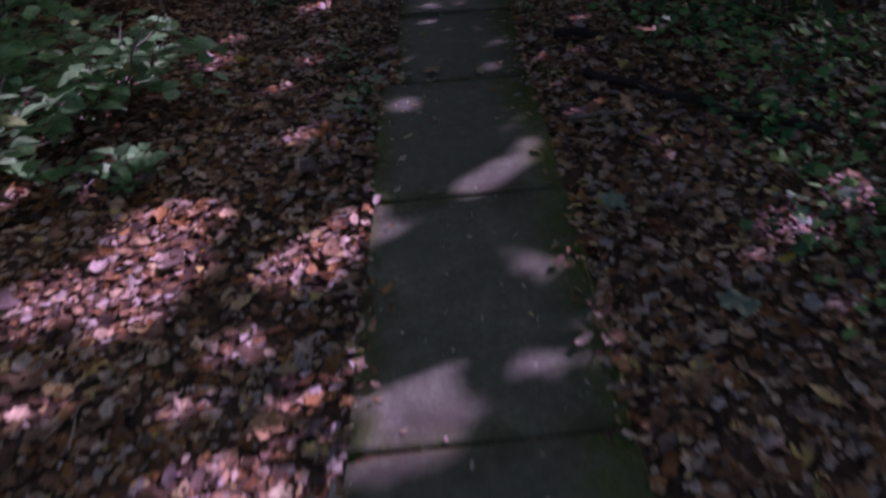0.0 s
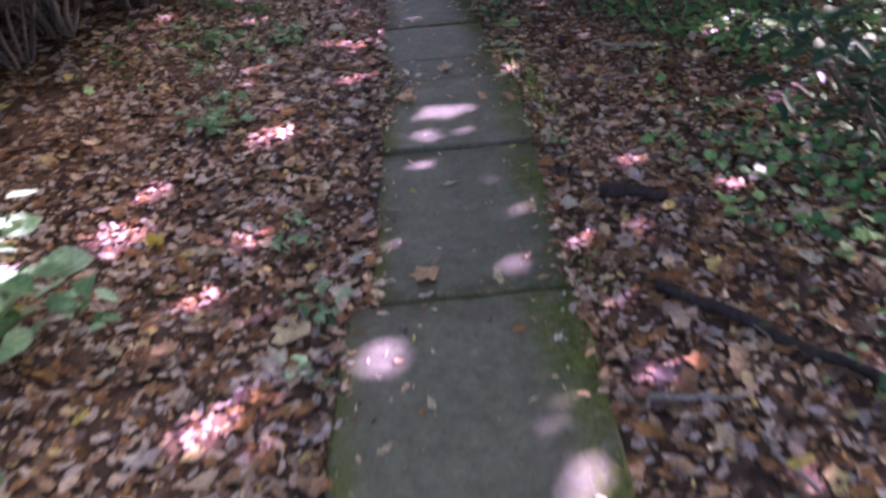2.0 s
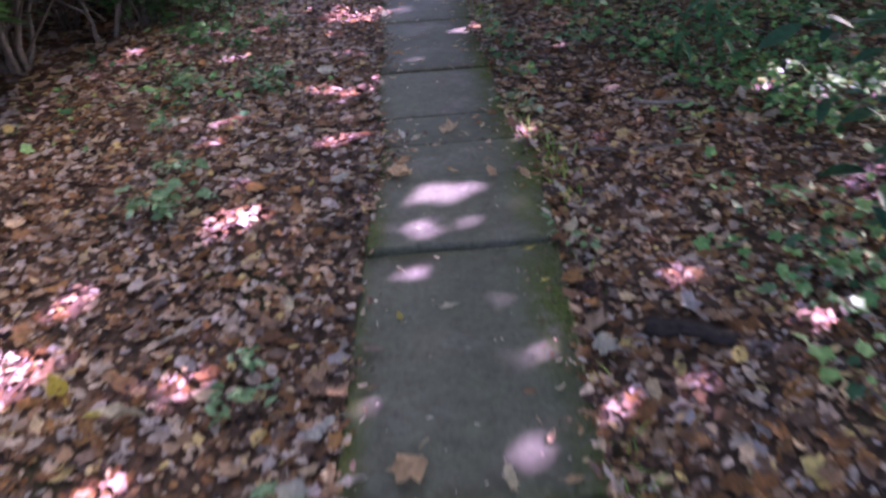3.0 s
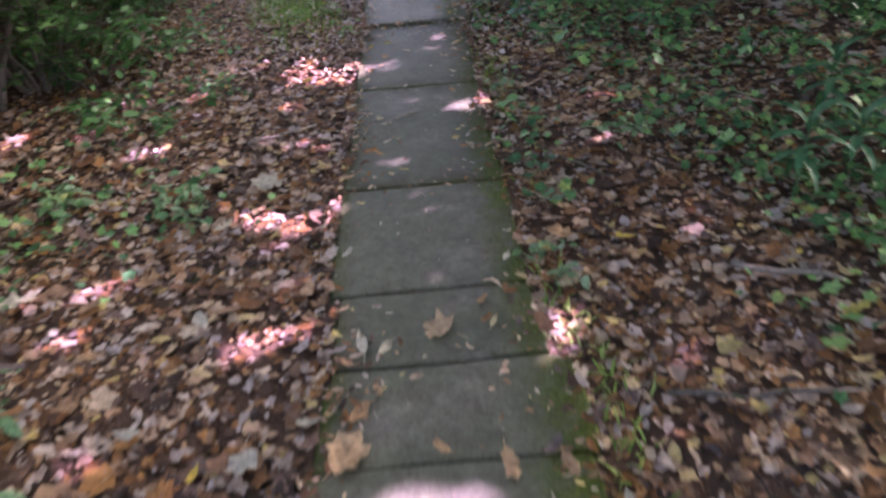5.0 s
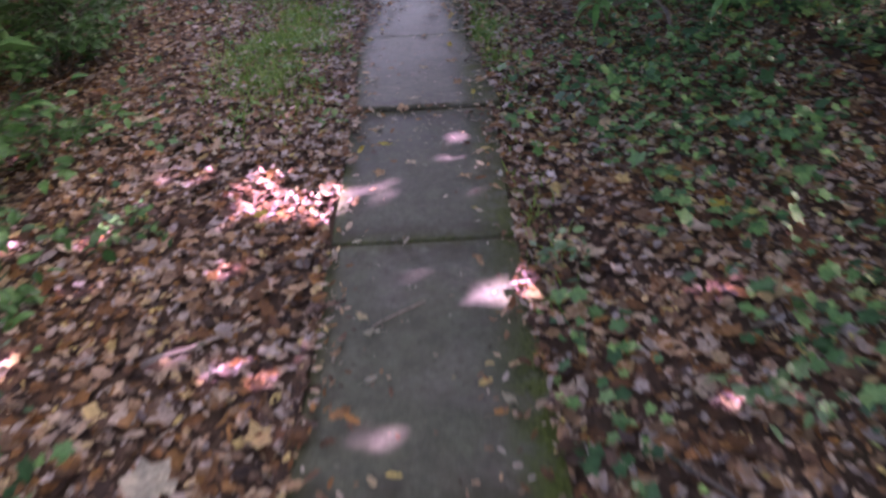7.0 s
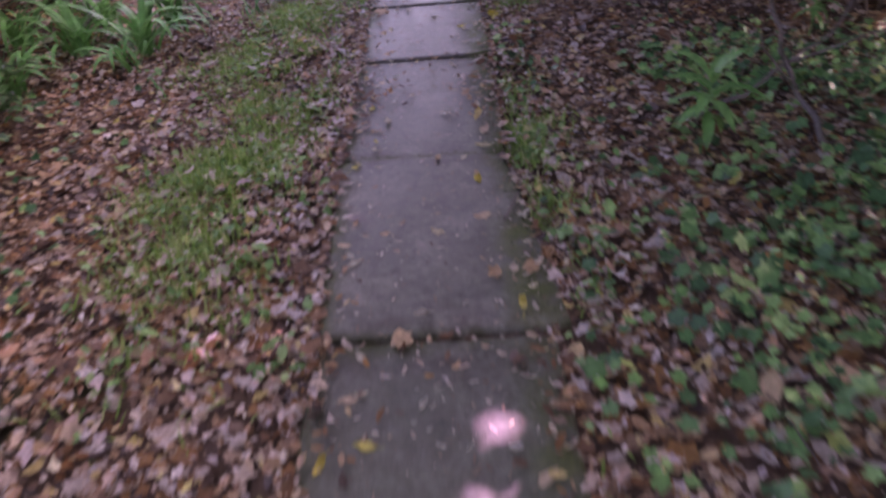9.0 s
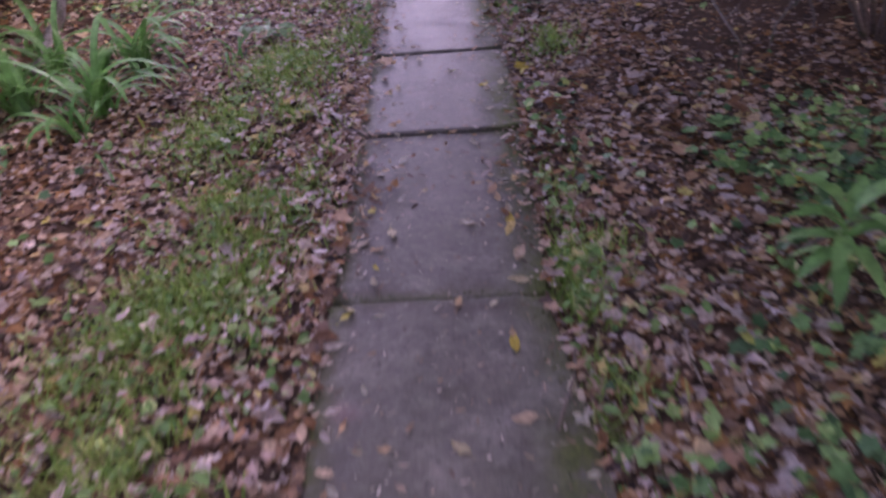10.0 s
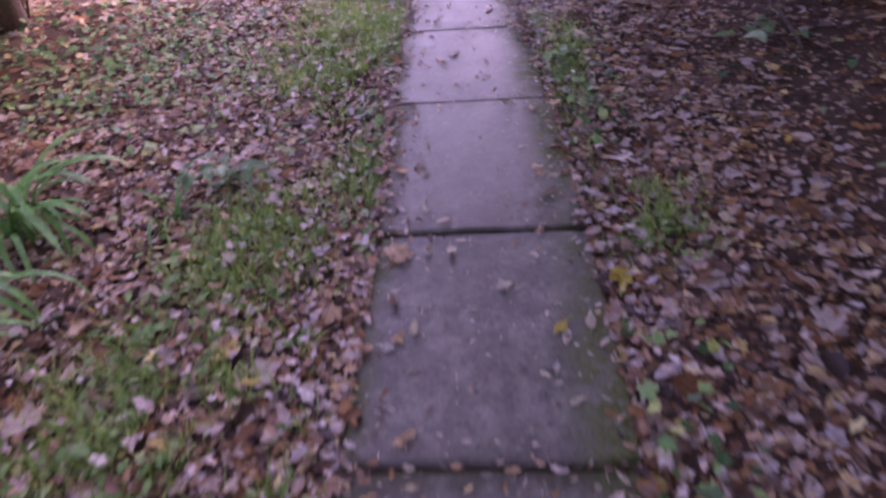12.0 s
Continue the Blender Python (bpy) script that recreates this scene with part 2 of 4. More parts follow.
SCRAP = lobed([(0, 1.0), (38, 0.58), (74, 0.86), (118, 0.52), (152, 0.9)])
DIAMOND = (np.array([(0, 0.0), (0.5, 0.4), (1, 0.0), (0.5, -0.4)]), np.array([(0, 2, 1), (0, 3, 2)]))


def spread(template, pos, yaw, tilt, roll, length, width, curl=0.0, fold=0.0, pivot=0.5):
    """Many leaves of one outline as vertex and triangle arrays. yaw, tilt, roll in radians."""
    tv, tt = template
    n = len(pos)
    one = np.ones(n)
    length, width, curl, fold = (np.asarray(a * one)[:, None] for a in (length, width, curl, fold))
    u, w = tv[:, 0][None, :], tv[:, 1][None, :]
    x = (u - pivot) * length
    y = w * width
    z = curl * length * (2 * u - 1) ** 2 + fold * width * np.abs(w) * 2 + 0.25 * curl * width * (2 * w) ** 2 * np.sign(np.sin(57 * yaw))[:, None]
    cr, sr = np.cos(roll)[:, None], np.sin(roll)[:, None]
    y, z = y * cr - z * sr, y * sr + z * cr
    ct, st = np.cos(tilt)[:, None], np.sin(tilt)[:, None]
    x, z = x * ct - z * st, x * st + z * ct
    cy, sy = np.cos(yaw)[:, None], np.sin(yaw)[:, None]
    x, y = x * cy - y * sy, x * sy + y * cy
    v = np.stack([x + pos[:, :1], y + pos[:, 1:2], z + pos[:, 2:3]], -1).reshape(-1, 3)
    t = (tt[None] + (np.arange(n) * len(tv))[:, None, None]).reshape(-1, 3)
    return v, t


def joined(pieces):
    vs, ts, o = [], [], 0
    for v, t in pieces:
        vs.append(v)
        ts.append(t + o)
        o += len(v)
    return np.concatenate(vs), np.concatenate(ts)


def tube(bm, pts, radii, sides=7):
    """A tapered limb through points."""
    pts = [Vector(p) for p in pts]
    rings = []
    for i, p in enumerate(pts):
        d = (pts[min(i + 1, len(pts) - 1)] - pts[max(i - 1, 0)]).normalized()
        a = d.cross(Vector((0.31, 0.17, 0.93))).normalized()
        b = d.cross(a)
        r = radii[i]
        rings.append([bm.verts.new(p + r * (math.cos(k * math.tau / sides) * a + math.sin(k * math.tau / sides) * b)) for k in range(sides)])
    for r0, r1 in zip(rings, rings[1:]):
        for k in range(sides):
            f = bm.faces.new((r0[k], r0[(k + 1) % sides], r1[(k + 1) % sides], r1[k]))
            f.smooth = True
    bm.faces.new(rings[0][::-1])
    bm.faces.new(rings[-1])


def wander(start, end, steps, wobble, rnd):
    """Points from start to end with a natural wobble."""
    a, b = Vector(start), Vector(end)
    out = []
    off = Vector((0, 0, 0))
    for i in range(steps + 1):
        f = i / steps
        if 0 < i < steps:
            off = off * 0.5 + Vector([rnd.uniform(-wobble, wobble) for _ in range(3)])
        else:
            off = Vector((0, 0, 0))
        out.append(a.lerp(b, f) + off)
    return out


def taper(r0, r1, count):
    return [r0 + (r1 - r0) * i / (count - 1) for i in range(count)]


# ---- ground ----
# Slabs: near and far joint (y), left and right edge there (x), height of the top, tip to the right.
SLABS = [
    (-1.00, 0.035, -0.36, 0.31, -0.27, 0.40, 0.0, 0.0), (0.05, 1.033, -0.27, 0.40, -0.19, 0.47, 0.0, 0.0),
    (1.036, 2.061, -0.19, 0.47, -0.115, 0.565, 0.002, 0.0), (2.064, 3.064, -0.12, 0.56, -0.08, 0.65, 0.008, -0.004),
    (3.074, 4.087, 0.0, 0.63, 0.05, 0.725, 0.0, 0.0), (4.093, 4.596, 0.05, 0.735, 0.09, 0.765, 0.014, -0.006),
    (4.60, 4.925, 0.10, 0.79, 0.11, 0.78, 0.002, 0.0), (4.93, 5.243, 0.12, 0.73, 0.12, 0.715, -0.001, 0.0), (5.248, 5.892, 0.09, 0.72, 0.095, 0.735, -0.004, 0.0),
    (5.897, 6.892, 0.10, 0.735, 0.105, 0.735, 0.0, 0.0), (6.896, 7.931, 0.105, 0.735, 0.115, 0.755, -0.004, 0.0),
]
SLABS += [
    (7.938, 8.893, 0.115, 0.80, 0.085, 0.70, 0.014, 0.0), (8.897, 9.907, 0.09, 0.715, 0.085, 0.735, 0.0, 0.0),
    (9.914, 10.76, 0.075, 0.745, 0.08, 0.735, 0.010, 0.003), (10.767, 11.712, 0.075, 0.735, 0.03, 0.705, 0.017, 0.003),
    (11.716, 12.615, 0.03, 0.70, 0.0, 0.645, 0.012, 0.0), (12.63, 13.55, 0.0, 0.64, -0.01, 0.61, 0.006, 0.0),
    (13.565, 14.5, 0.0, 0.61, -0.03, 0.58, 0.0, 0.0), (14.515, 15.45, -0.03, 0.58, -0.06, 0.55, 0.0, 0.0),
    (15.465, 16.4, -0.06, 0.55, -0.1, 0.52, 0.0, 0.0), (16.415, 17.35, -0.1, 0.52, -0.14, 0.48, 0.0, 0.0),
]


def path_edges(y):
    """The left and right edge of the path along y."""
    ys = [v for s in SLABS for v in (s[0], s[1])]
    left = [v for s in SLABS for v in (s[2], s[4])]
    right = [v for s in SLABS for v in (s[3], s[5])]
    return np.interp(y, ys, left), np.interp(y, ys, right)


def lumps(x, y):
    return (0.012 * np.sin(2.3 * x + 1.1 * np.sin(1.7 * y)) + 0.010 * np.sin(3.1 * y + 1.3 * np.sin(2.1 * x + 1))
            + 0.006 * np.sin(7.1 * x + 5.3 * y) + 0.005 * np.sin(9.7 * y - 6.1 * x + 2))


def ground(x, y):
    """The height of the soil."""
    x, y = np.asarray(x, float), np.asarray(y, float)
    l, r = path_edges(y)
    out = np.maximum(np.maximum(l - x, x - r), -0.3)
    near = np.clip(out / 0.35, 0, 1)
    base = -0.045 + 0.022 * near
    rise = 0.03 * np.clip((out - 0.8) / 1.5, 0, 1)
    far = np.clip(1.5 - np.hypot(x, y - 7) / 30, 0, 1)
    h = base + rise + lumps(x, y) * np.clip(out / 0.2, 0, 1) * far
    return np.where(out < -0.01, -0.011, h)


def lines(a, b, step, reach):
    mid = list(np.arange(a, b + step / 2, step))
    grow, d = [], step
    while not grow or grow[-1] < reach:
        d *= 1.35
        grow.append((grow[-1] if grow else 0) + d)
    return np.array([a - g for g in reversed(grow)] + mid + [b + g for g in grow])


gx, gy = lines(-4.5, 5.5, 0.06, 2500), lines(-1.5, 17.5, 0.08, 2500)
GX, GY = np.meshgrid(gx, gy)
idx = np.arange(GX.size).reshape(GX.shape)
a, b, c, d = (i.ravel() for i in (idx[:-1, :-1], idx[:-1, 1:], idx[1:, 1:], idx[1:, :-1]))
soil = new("ground", mesh_from("ground", np.stack([GX, GY, ground(GX, GY)], -1).reshape(-1, 3),
                               np.concatenate([np.stack([a, b, c], 1), np.stack([a, c, d], 1)]), M_SOIL))
tagged(soil, "dark brown woodland soil under leaf litter", "ground", kind="structure")

# ---- leaf litter ----


def off_path(x, y, lap):
    l, r = path_edges(y)
    return (x < l + lap) | (x > r - lap)


# Patches of grass: centre, reach across and along the path, and how thick.
VERGE = [(-0.34, 8.30, 0.18, 0.35, 0.7), (-0.36, 8.95, 0.22, 0.40, 1.0), (-0.30, 9.65, 0.24, 0.45, 1.0), (-0.42, 10.05, 0.26, 0.30, 1.0),
         (-0.36, 10.80, 0.20, 0.35, 0.75), (-0.05, 11.2, 0.14, 0.22, 0.7), (-0.25, 12.65, 0.34, 0.75, 1.0), (-0.1, 13.8, 0.4, 0.8, 0.9),
         (0.80, 8.45, 0.10, 0.30, 0.7), (0.80, 9.0, 0.12, 0.25, 0.8), (0.95, 10.84, 0.12, 0.16, 1.0), (0.78, 12.2, 0.12, 0.4, 0.8)]


def verge(x, y):
    """How grassy the ground is: the worn verge on the far half of the walk."""
    share = np.zeros_like(np.asarray(x, float))
    for cx, cy, rx, ry, k in VERGE:
        share = np.maximum(share, k * np.exp(-((x - cx) / rx) ** 2 - ((y - cy) / ry) ** 2))
    patch = 0.5 + 0.25 * np.sin(4.1 * y + 2 * np.sin(3 * x)) * np.sin(5.3 * x + 1.2 * y) + 0.4 * np.sin(15 * x + 3 * np.sin(8 * y)) * np.sin(12 * y + 2 * np.sin(9 * x))
    return share * np.clip(2.2 * patch - 0.45, 0, 1)


def bare(x, y):
    """How bare of litter, and so darker, the ground is under the bushes beside the far slabs."""
    return np.clip((x - 1.25) / 0.5, 0, 1) * np.clip((y - 0.35 * x - 9.3) / 0.8, 0, 1)


def litter(count, x0, x1, y0, y1, size, lap):
    pieces = []
    shares = ((OVATE, 0.36, 0.76), (MAPLE, 0.09, 0.95), (SCRAP, 0.45, 0.85), (OAK, 0.10, 0.72))
    for template, share, broad in shares:
        n = int(count * share)
        x, y = rng.uniform(x0, x1, n), rng.uniform(y0, y1, n)
        keep = off_path(x, y, lap * rng.random(n) ** 2) & (rng.random(n) > np.maximum(0.5 * verge(x, y), 0.76 * bare(x, y)))
        x, y = x[keep], y[keep]
        n = len(x)
        length = size * np.exp(rng.normal(0, 0.43, n)) * (1.3 if template is MAPLE else 1.1)
        length = np.clip(length, 0.018, 0.11)
        l, r = path_edges(y)
        on = (x > l - 0.01) & (x < r + 0.01)
        z = np.where(on, 0.012, ground(x, y)) + 0.004 + rng.random(n) ** 1.6 * 0.018
        tilt = rng.normal(0, 0.15, n)
        roll = rng.normal(0, 0.17, n) + (rng.random(n) < 0.3) * math.pi
        pieces.append(spread(template, np.stack([x, y, z], 1), rng.uniform(0, math.tau, n), tilt, roll, length, length * broad,
                             rng.normal(0.04, 0.12, n), rng.normal(0.06, 0.15, n)))
    return joined(pieces)


bed = joined([litter(70000, -1.7, 2.5, 0.3, 7.9, 0.031, 0.012), litter(80000, -1.7, 2.5, 7.9, 13.2, 0.027, 0.02), litter(19000, -4.0, -1.7, 0.8, 15.0, 0.055, 0.0),
              litter(19000, 2.5, 4.6, 0.8, 15.0, 0.055, 0.0), litter(16000, -1.7, 2.5, 13.2, 17.5, 0.055, 0.015)])
n = 6000
y = rng.uniform(0.6, 14.5, n)
l, r = path_edges(y)
inward = rng.exponential(0.05, n) * (0.5 + 0.9 * np.sin(2.7 * y + 1.0) ** 2) * np.where(y > 4.5, 1.2, 0.6)
x = np.where(rng.random(n) < 0.55, l + inward, r - inward)
lips = np.array([3.07, 7.93, 9.91, 10.765, 4.09, 5.9])
jam = rng.random(n) < 0.035
y = np.where(jam, lips[rng.integers(0, 6, n)] - rng.exponential(0.09, n), y)
x = np.where(jam, l + (r - l) * rng.random(n), x)
raised = (y > 7.93) & (y < 8.9) & (rng.random(n) < 0.85)
keep = (inward < 0.26) & ~raised & (rng.random(n) < np.clip(0.45 + 0.5 * np.sin(3.9 * y + 2.0), 0.1, 1) * np.where(y > 4.5, 1.0, 0.6))
x, y = x[keep], y[keep]
n = len(x)
size = np.clip(0.027 * np.exp(rng.normal(0, 0.4, n)), 0.012, 0.07)
drift = spread(OAK, np.stack([x, y, 0.014 + 0.014 * rng.random(n)], 1), rng.uniform(0, math.tau, n), rng.normal(0, 0.2, n), rng.normal(0, 0.25, n), size, size * 0.75,
               rng.normal(0.05, 0.13, n), rng.normal(0.1, 0.15, n))
bed = joined([bed, drift])
leaf_litter = new("leaf_litter", mesh_from("leaf_litter", *bed, M_LITTER))
tagged(leaf_litter, "thick bed of brown and tan fallen leaves on soil", "leaf litter", kind="stuff")


def slab_top(x, y):
    """The height of the slab under a place."""
    for y0, y1, a0, b0, a1, b1, z, tip in SLABS:
        if y0 - 0.02 <= y < y1 + 0.02:
            f = (y - y0) / (y1 - y0)
            mid, half = (a0 + b0 + (a1 + b1 - a0 - b0) * f) / 2, (b0 - a0) / 2
            return z + tip * (x - mid) / half
    return 0.0


n = 2600
y = np.where(rng.random(n) < 0.84, rng.uniform(7.5, 14.5, n), rng.uniform(0.5, 8, n))
l, r = path_edges(y)
x = l + (r - l) * np.where(rng.random(n) < 0.6, rng.beta(0.5, 0.5, n), rng.random(n))
z = np.array([slab_top(p, q) for p, q in zip(x, y)]) + 0.004
crumbs = spread(OVATE, np.stack([x, y, z], 1), rng.uniform(0, math.tau, n), rng.normal(0, 0.15, n), rng.normal(0, 0.2, n),
                0.006 + 0.03 * rng.random(n) ** 2, 0.003 + 0.014 * rng.random(n) ** 2, 0.1, 0.1)
tagged(new("leaf_crumbs", mesh_from("leaf_crumbs", *crumbs, M_CRUMB)), "small bits of dead leaf scattered on the slabs", "leaf crumbs", kind="stuff")

# ---- grass and moss ----


def grass(count, accept, x0, x1, y0, y1, long, name, label):
    x, y = rng.uniform(x0, x1, count), rng.uniform(y0, y1, count)
    keep = (rng.random(count) < accept(x, y)) & off_path(x, y, -0.008)
    x, y = x[keep], y[keep]
    k = len(x)
    z = ground(x, y) + 0.012
    length = rng.uniform(0.45, 1.0, k) * long
    blade = (np.array([(0, 0.5), (0, -0.5), (0.4, 0.42), (0.4, -0.42), (0.75, 0.25), (0.75, -0.25), (1, 0.0)]),
             np.array([(0, 1, 3), (0, 3, 2), (2, 3, 5), (2, 5, 4), (4, 5, 6)]))
    v, t = spread(blade, np.stack([x, y, z], 1), rng.uniform(0, math.tau, k), -rng.uniform(0.25, 1.25, k), rng.normal(0, 0.3, k),
                  -length, rng.uniform(0.004, 0.009, k), rng.uniform(0.0, 0.16, k), 0.0, 0.0)
    return tagged(new(name, mesh_from(name, v, t, M_GRASS)), label, "grass", kind="stuff")


def right_strip(x, y):
    l, r = path_edges(y)
    return np.exp(-((x - r - 0.06) / 0.07) ** 2) * np.clip(np.sin(2.9 * y) + 0.3, 0.05, 1)


grass(190000, lambda x, y: verge(x, y), -1.2, 1.2, 7.6, 15.0, 0.085, "verge_grass", "short yellow-green grass growing through fallen leaves")
grass(17000, lambda x, y: 0.5 * right_strip(x, y), 0.5, 1.1, 3.0, 13.0, 0.07, "edge_grass", "thin green grass along the slab edges")

# small round-leaved weeds in the verge
n = 46000
x, y = rng.uniform(-1.2, 1.2, n), rng.uniform(7.6, 15.0, n)
keep = (rng.random(n) < 0.8 * verge(x, y)) & off_path(x, y, -0.01)
x, y = x[keep], y[keep]
n = len(x)
v, t = spread(OVATE, np.stack([x, y, ground(x, y) + 0.02 + 0.03 * rng.random(n)], 1), rng.uniform(0, math.tau, n), rng.normal(0, 0.3, n), rng.normal(0, 0.3, n),
              rng.uniform(0.014, 0.045, n), rng.uniform(0.012, 0.034, n), -0.05, 0.1)
tagged(new("verge_weeds", mesh_from("verge_weeds", v, t, M_WEED)), "small pale green round-leaved weeds in grass", "weeds", kind="stuff")

# broader-leaved weeds scattered wider
n = 16000
x, y = rng.uniform(-2.0, 1.5, n), rng.uniform(7.8, 14.0, n)
l, r = path_edges(y)
out = np.maximum(l - x, x - r)
clump = np.clip(1.6 * np.sin(6.1 * x + 2.2 * np.sin(3.7 * y)) * np.sin(5.3 * y + 1.8 * np.sin(4.9 * x)) - 0.2, 0, 1)
spot = np.exp(-((x + 1.3) / 0.45) ** 2 - ((y - 12.4) / 0.6) ** 2)
keep = (out > 0.01) & (rng.random(n) < np.maximum(clump * np.where(x < l, 0.85 * np.exp(-out / 0.75), 0.8 * np.exp(-out / 0.2)), 0.8 * spot))
x, y = x[keep], y[keep]
n = len(x)
size = rng.uniform(0.022, 0.055, n)
v, t = spread(FINE, np.stack([x, y, ground(x, y) + 0.025 + 0.05 * rng.random(n)], 1), rng.uniform(0, math.tau, n), rng.normal(-0.1, 0.3, n), rng.normal(0, 0.3, n),
              size, size * rng.uniform(0.45, 0.9, n), -0.06, 0.1)
tagged(new("broad_weeds", mesh_from("broad_weeds", v, t, M_WEED)), "scattered bright green broad-leaved weeds among leaves", "weeds", kind="stuff")

# pale dry leaf bits caught in the verge and along the far slabs
n = 17000
x, y = rng.uniform(-1.5, 1.3, n), rng.uniform(7.2, 14.8, n)
l, r = path_edges(y)
out = np.maximum(l - x, x - r)
keep = (out > 0.0) & (rng.random(n) < np.exp(-out / np.where(x < l, 0.6, 0.2)) * (1 - 0.5 * verge(x, y)))
x, y = x[keep], y[keep]
n = len(x)
size = np.clip(0.028 * np.exp(rng.normal(0, 0.38, n)), 0.012, 0.065)
v, t = spread(SCRAP, np.stack([x, y, ground(x, y) + 0.03 + 0.02 * rng.random(n)], 1), rng.uniform(0, math.tau, n), rng.normal(0, 0.25, n), rng.normal(0, 0.3, n),
              size, size * 0.7, rng.normal(0.05, 0.15, n), rng.normal(0.1, 0.2, n))
tagged(new("pale_litter", mesh_from("pale_litter", v, t, M_DRY)), "small pale dry leaves caught in verge grass", "leaf litter", kind="stuff")

# low moss in the joints and along the edges
n = 15000
y = rng.uniform(0.6, 12.5, n)
l, r = path_edges(y)
side = rng.random(n) < 0.72
x = np.where(side, r - np.abs(rng.normal(0, 0.035, n)) + 0.012, l + np.abs(rng.normal(0, 0.022, n)) - 0.012)
jy = np.array([s[1] + 0.01 for s in SLABS])[rng.integers(1, 14, n)] + rng.normal(0, 0.012, n)
cross = rng.random(n) < 0.25
l2, r2 = path_edges(jy)
y = np.where(cross, jy, y)
x = np.where(cross, l2 + (r2 - l2) * rng.random(n), x)
keep = rng.random(n) < np.clip(0.5 + 0.6 * np.sin(2.2 * y + np.where(side, 0, 2)) + np.where(y < 4, 0.25, -0.05), 0.04, 1)
x, y = x[keep], y[keep]
n = len(x)
z = np.array([slab_top(p, q) for p, q in zip(x, y)]) + np.where(cross[keep], -0.004, 0.0)
v, t = spread(DIAMOND, np.stack([x, y, z], 1), rng.uniform(0, math.tau, n), rng.uniform(0.1, 1.2, n), rng.normal(0, 0.5, n),
              rng.uniform(0.004, 0.011, n), rng.uniform(0.003, 0.006, n), 0, 0, 0.1)
tagged(new("moss", mesh_from("moss", v, t, M_MOSS)), "low green moss along slab edges and joints", "moss", kind="stuff")

# ---- ivy ----


def ivy_share(x, y):
    """How thickly ivy grows."""
    l, r = path_edges(y)
    out = x - r
    wave = np.clip(0.5 + 0.4 * np.sin(2.1 * x + 1.7 * y + 1.5 * np.sin(1.3 * y)) + 0.45 * np.sin(6.3 * x + 2 * np.sin(4.1 * y)) * np.sin(5.7 * y + 1.5 * np.sin(5 * x)), 0, 1)
    thick = np.clip((out - 0.86 + 0.28 * np.clip((y - 5.4) / 1.0, 0, 1) - 0.14 * np.sin(1.9 * y) + 0.56 * np.exp(-((y - 7.75) / 0.95) ** 2)) / 0.7, 0, 1) * np.clip((y - 1.0) / 3.4, 0.3, 1) * np.clip((11.2 - y - 0.5 * out) / 1.2, 0.02, 1)
    hug = 0.24 * np.exp(-((out - 0.14) / 0.12) ** 2) * np.clip((y - 4.5) / 1.0, 0, 1) * np.clip(np.sin(3.3 * y + 0.4) + 0.45, 0, 1)
    left = 0.35 * np.exp(-((x + 0.75) ** 2 / 0.18 + (y - 5.85) ** 2 / 0.12)) + 0.4 * np.exp(-((x + 1.2) ** 2 / 0.25 + (y - 5.9) ** 2 / 0.3))
    left += 0.7 * np.exp(-((x + 1.7) ** 2 / 0.5 + (y - 12.4) ** 2 / 0.6)) + 0.25 * np.exp(-((x + 0.9) ** 2 / 0.1 + (y - 8.3) ** 2 / 0.3))
    early = 0.42 * np.clip((out - 0.42) / 0.5, 0, 1) * np.clip((5.4 - y) / 1.0, 0, 1) * np.clip(1.5 * wave - 0.35, 0, 1)
    left += 0.4 * np.exp(-((x + 1.5) ** 2 / 0.2 + (y - 9.2) ** 2 / 0.25))
    return np.clip(np.maximum(thick * np.clip(0.05 + 0.95 * wave, 0.08, 1), np.maximum(np.maximum(hug, left), early)), 0, 1)


def ivy(count, x0, x1, y0, y1, size, name, label):
    x, y = rng.uniform(x0, x1, count), rng.uniform(y0, y1, count)
    keep = (rng.random(count) < ivy_share(x, y)) & off_path(x, y, -0.01)
    x, y = x[keep], y[keep]
    k = len(x)
    z = ground(x, y) + 0.03 + rng.random(k) * 0.055
    length = size * np.exp(rng.normal(0, 0.28, k))
    v, t = spread(IVY, np.stack([x, y, z], 1), rng.uniform(0, math.tau, k), rng.normal(-0.15, 0.33, k), rng.normal(0, 0.33, k),
                  length, length * 0.95, rng.normal(-0.05, 0.05, k), rng.normal(0.08, 0.08, k))
    return tagged(new(name, mesh_from(name, v, t, M_IVY)), label, "ivy", kind="stuff")


ivy(60000, 0.7, 4.6, 1.2, 12.5, 0.046, "ivy_carpet", "dark green lobed ivy leaves carpeting the ground")
ivy(14000, -3.0, 0.1, 4.5, 14.0, 0.042, "ivy_sprawl", "sparse dark green ivy among brown fallen leaves")

# ---- shrubs ----


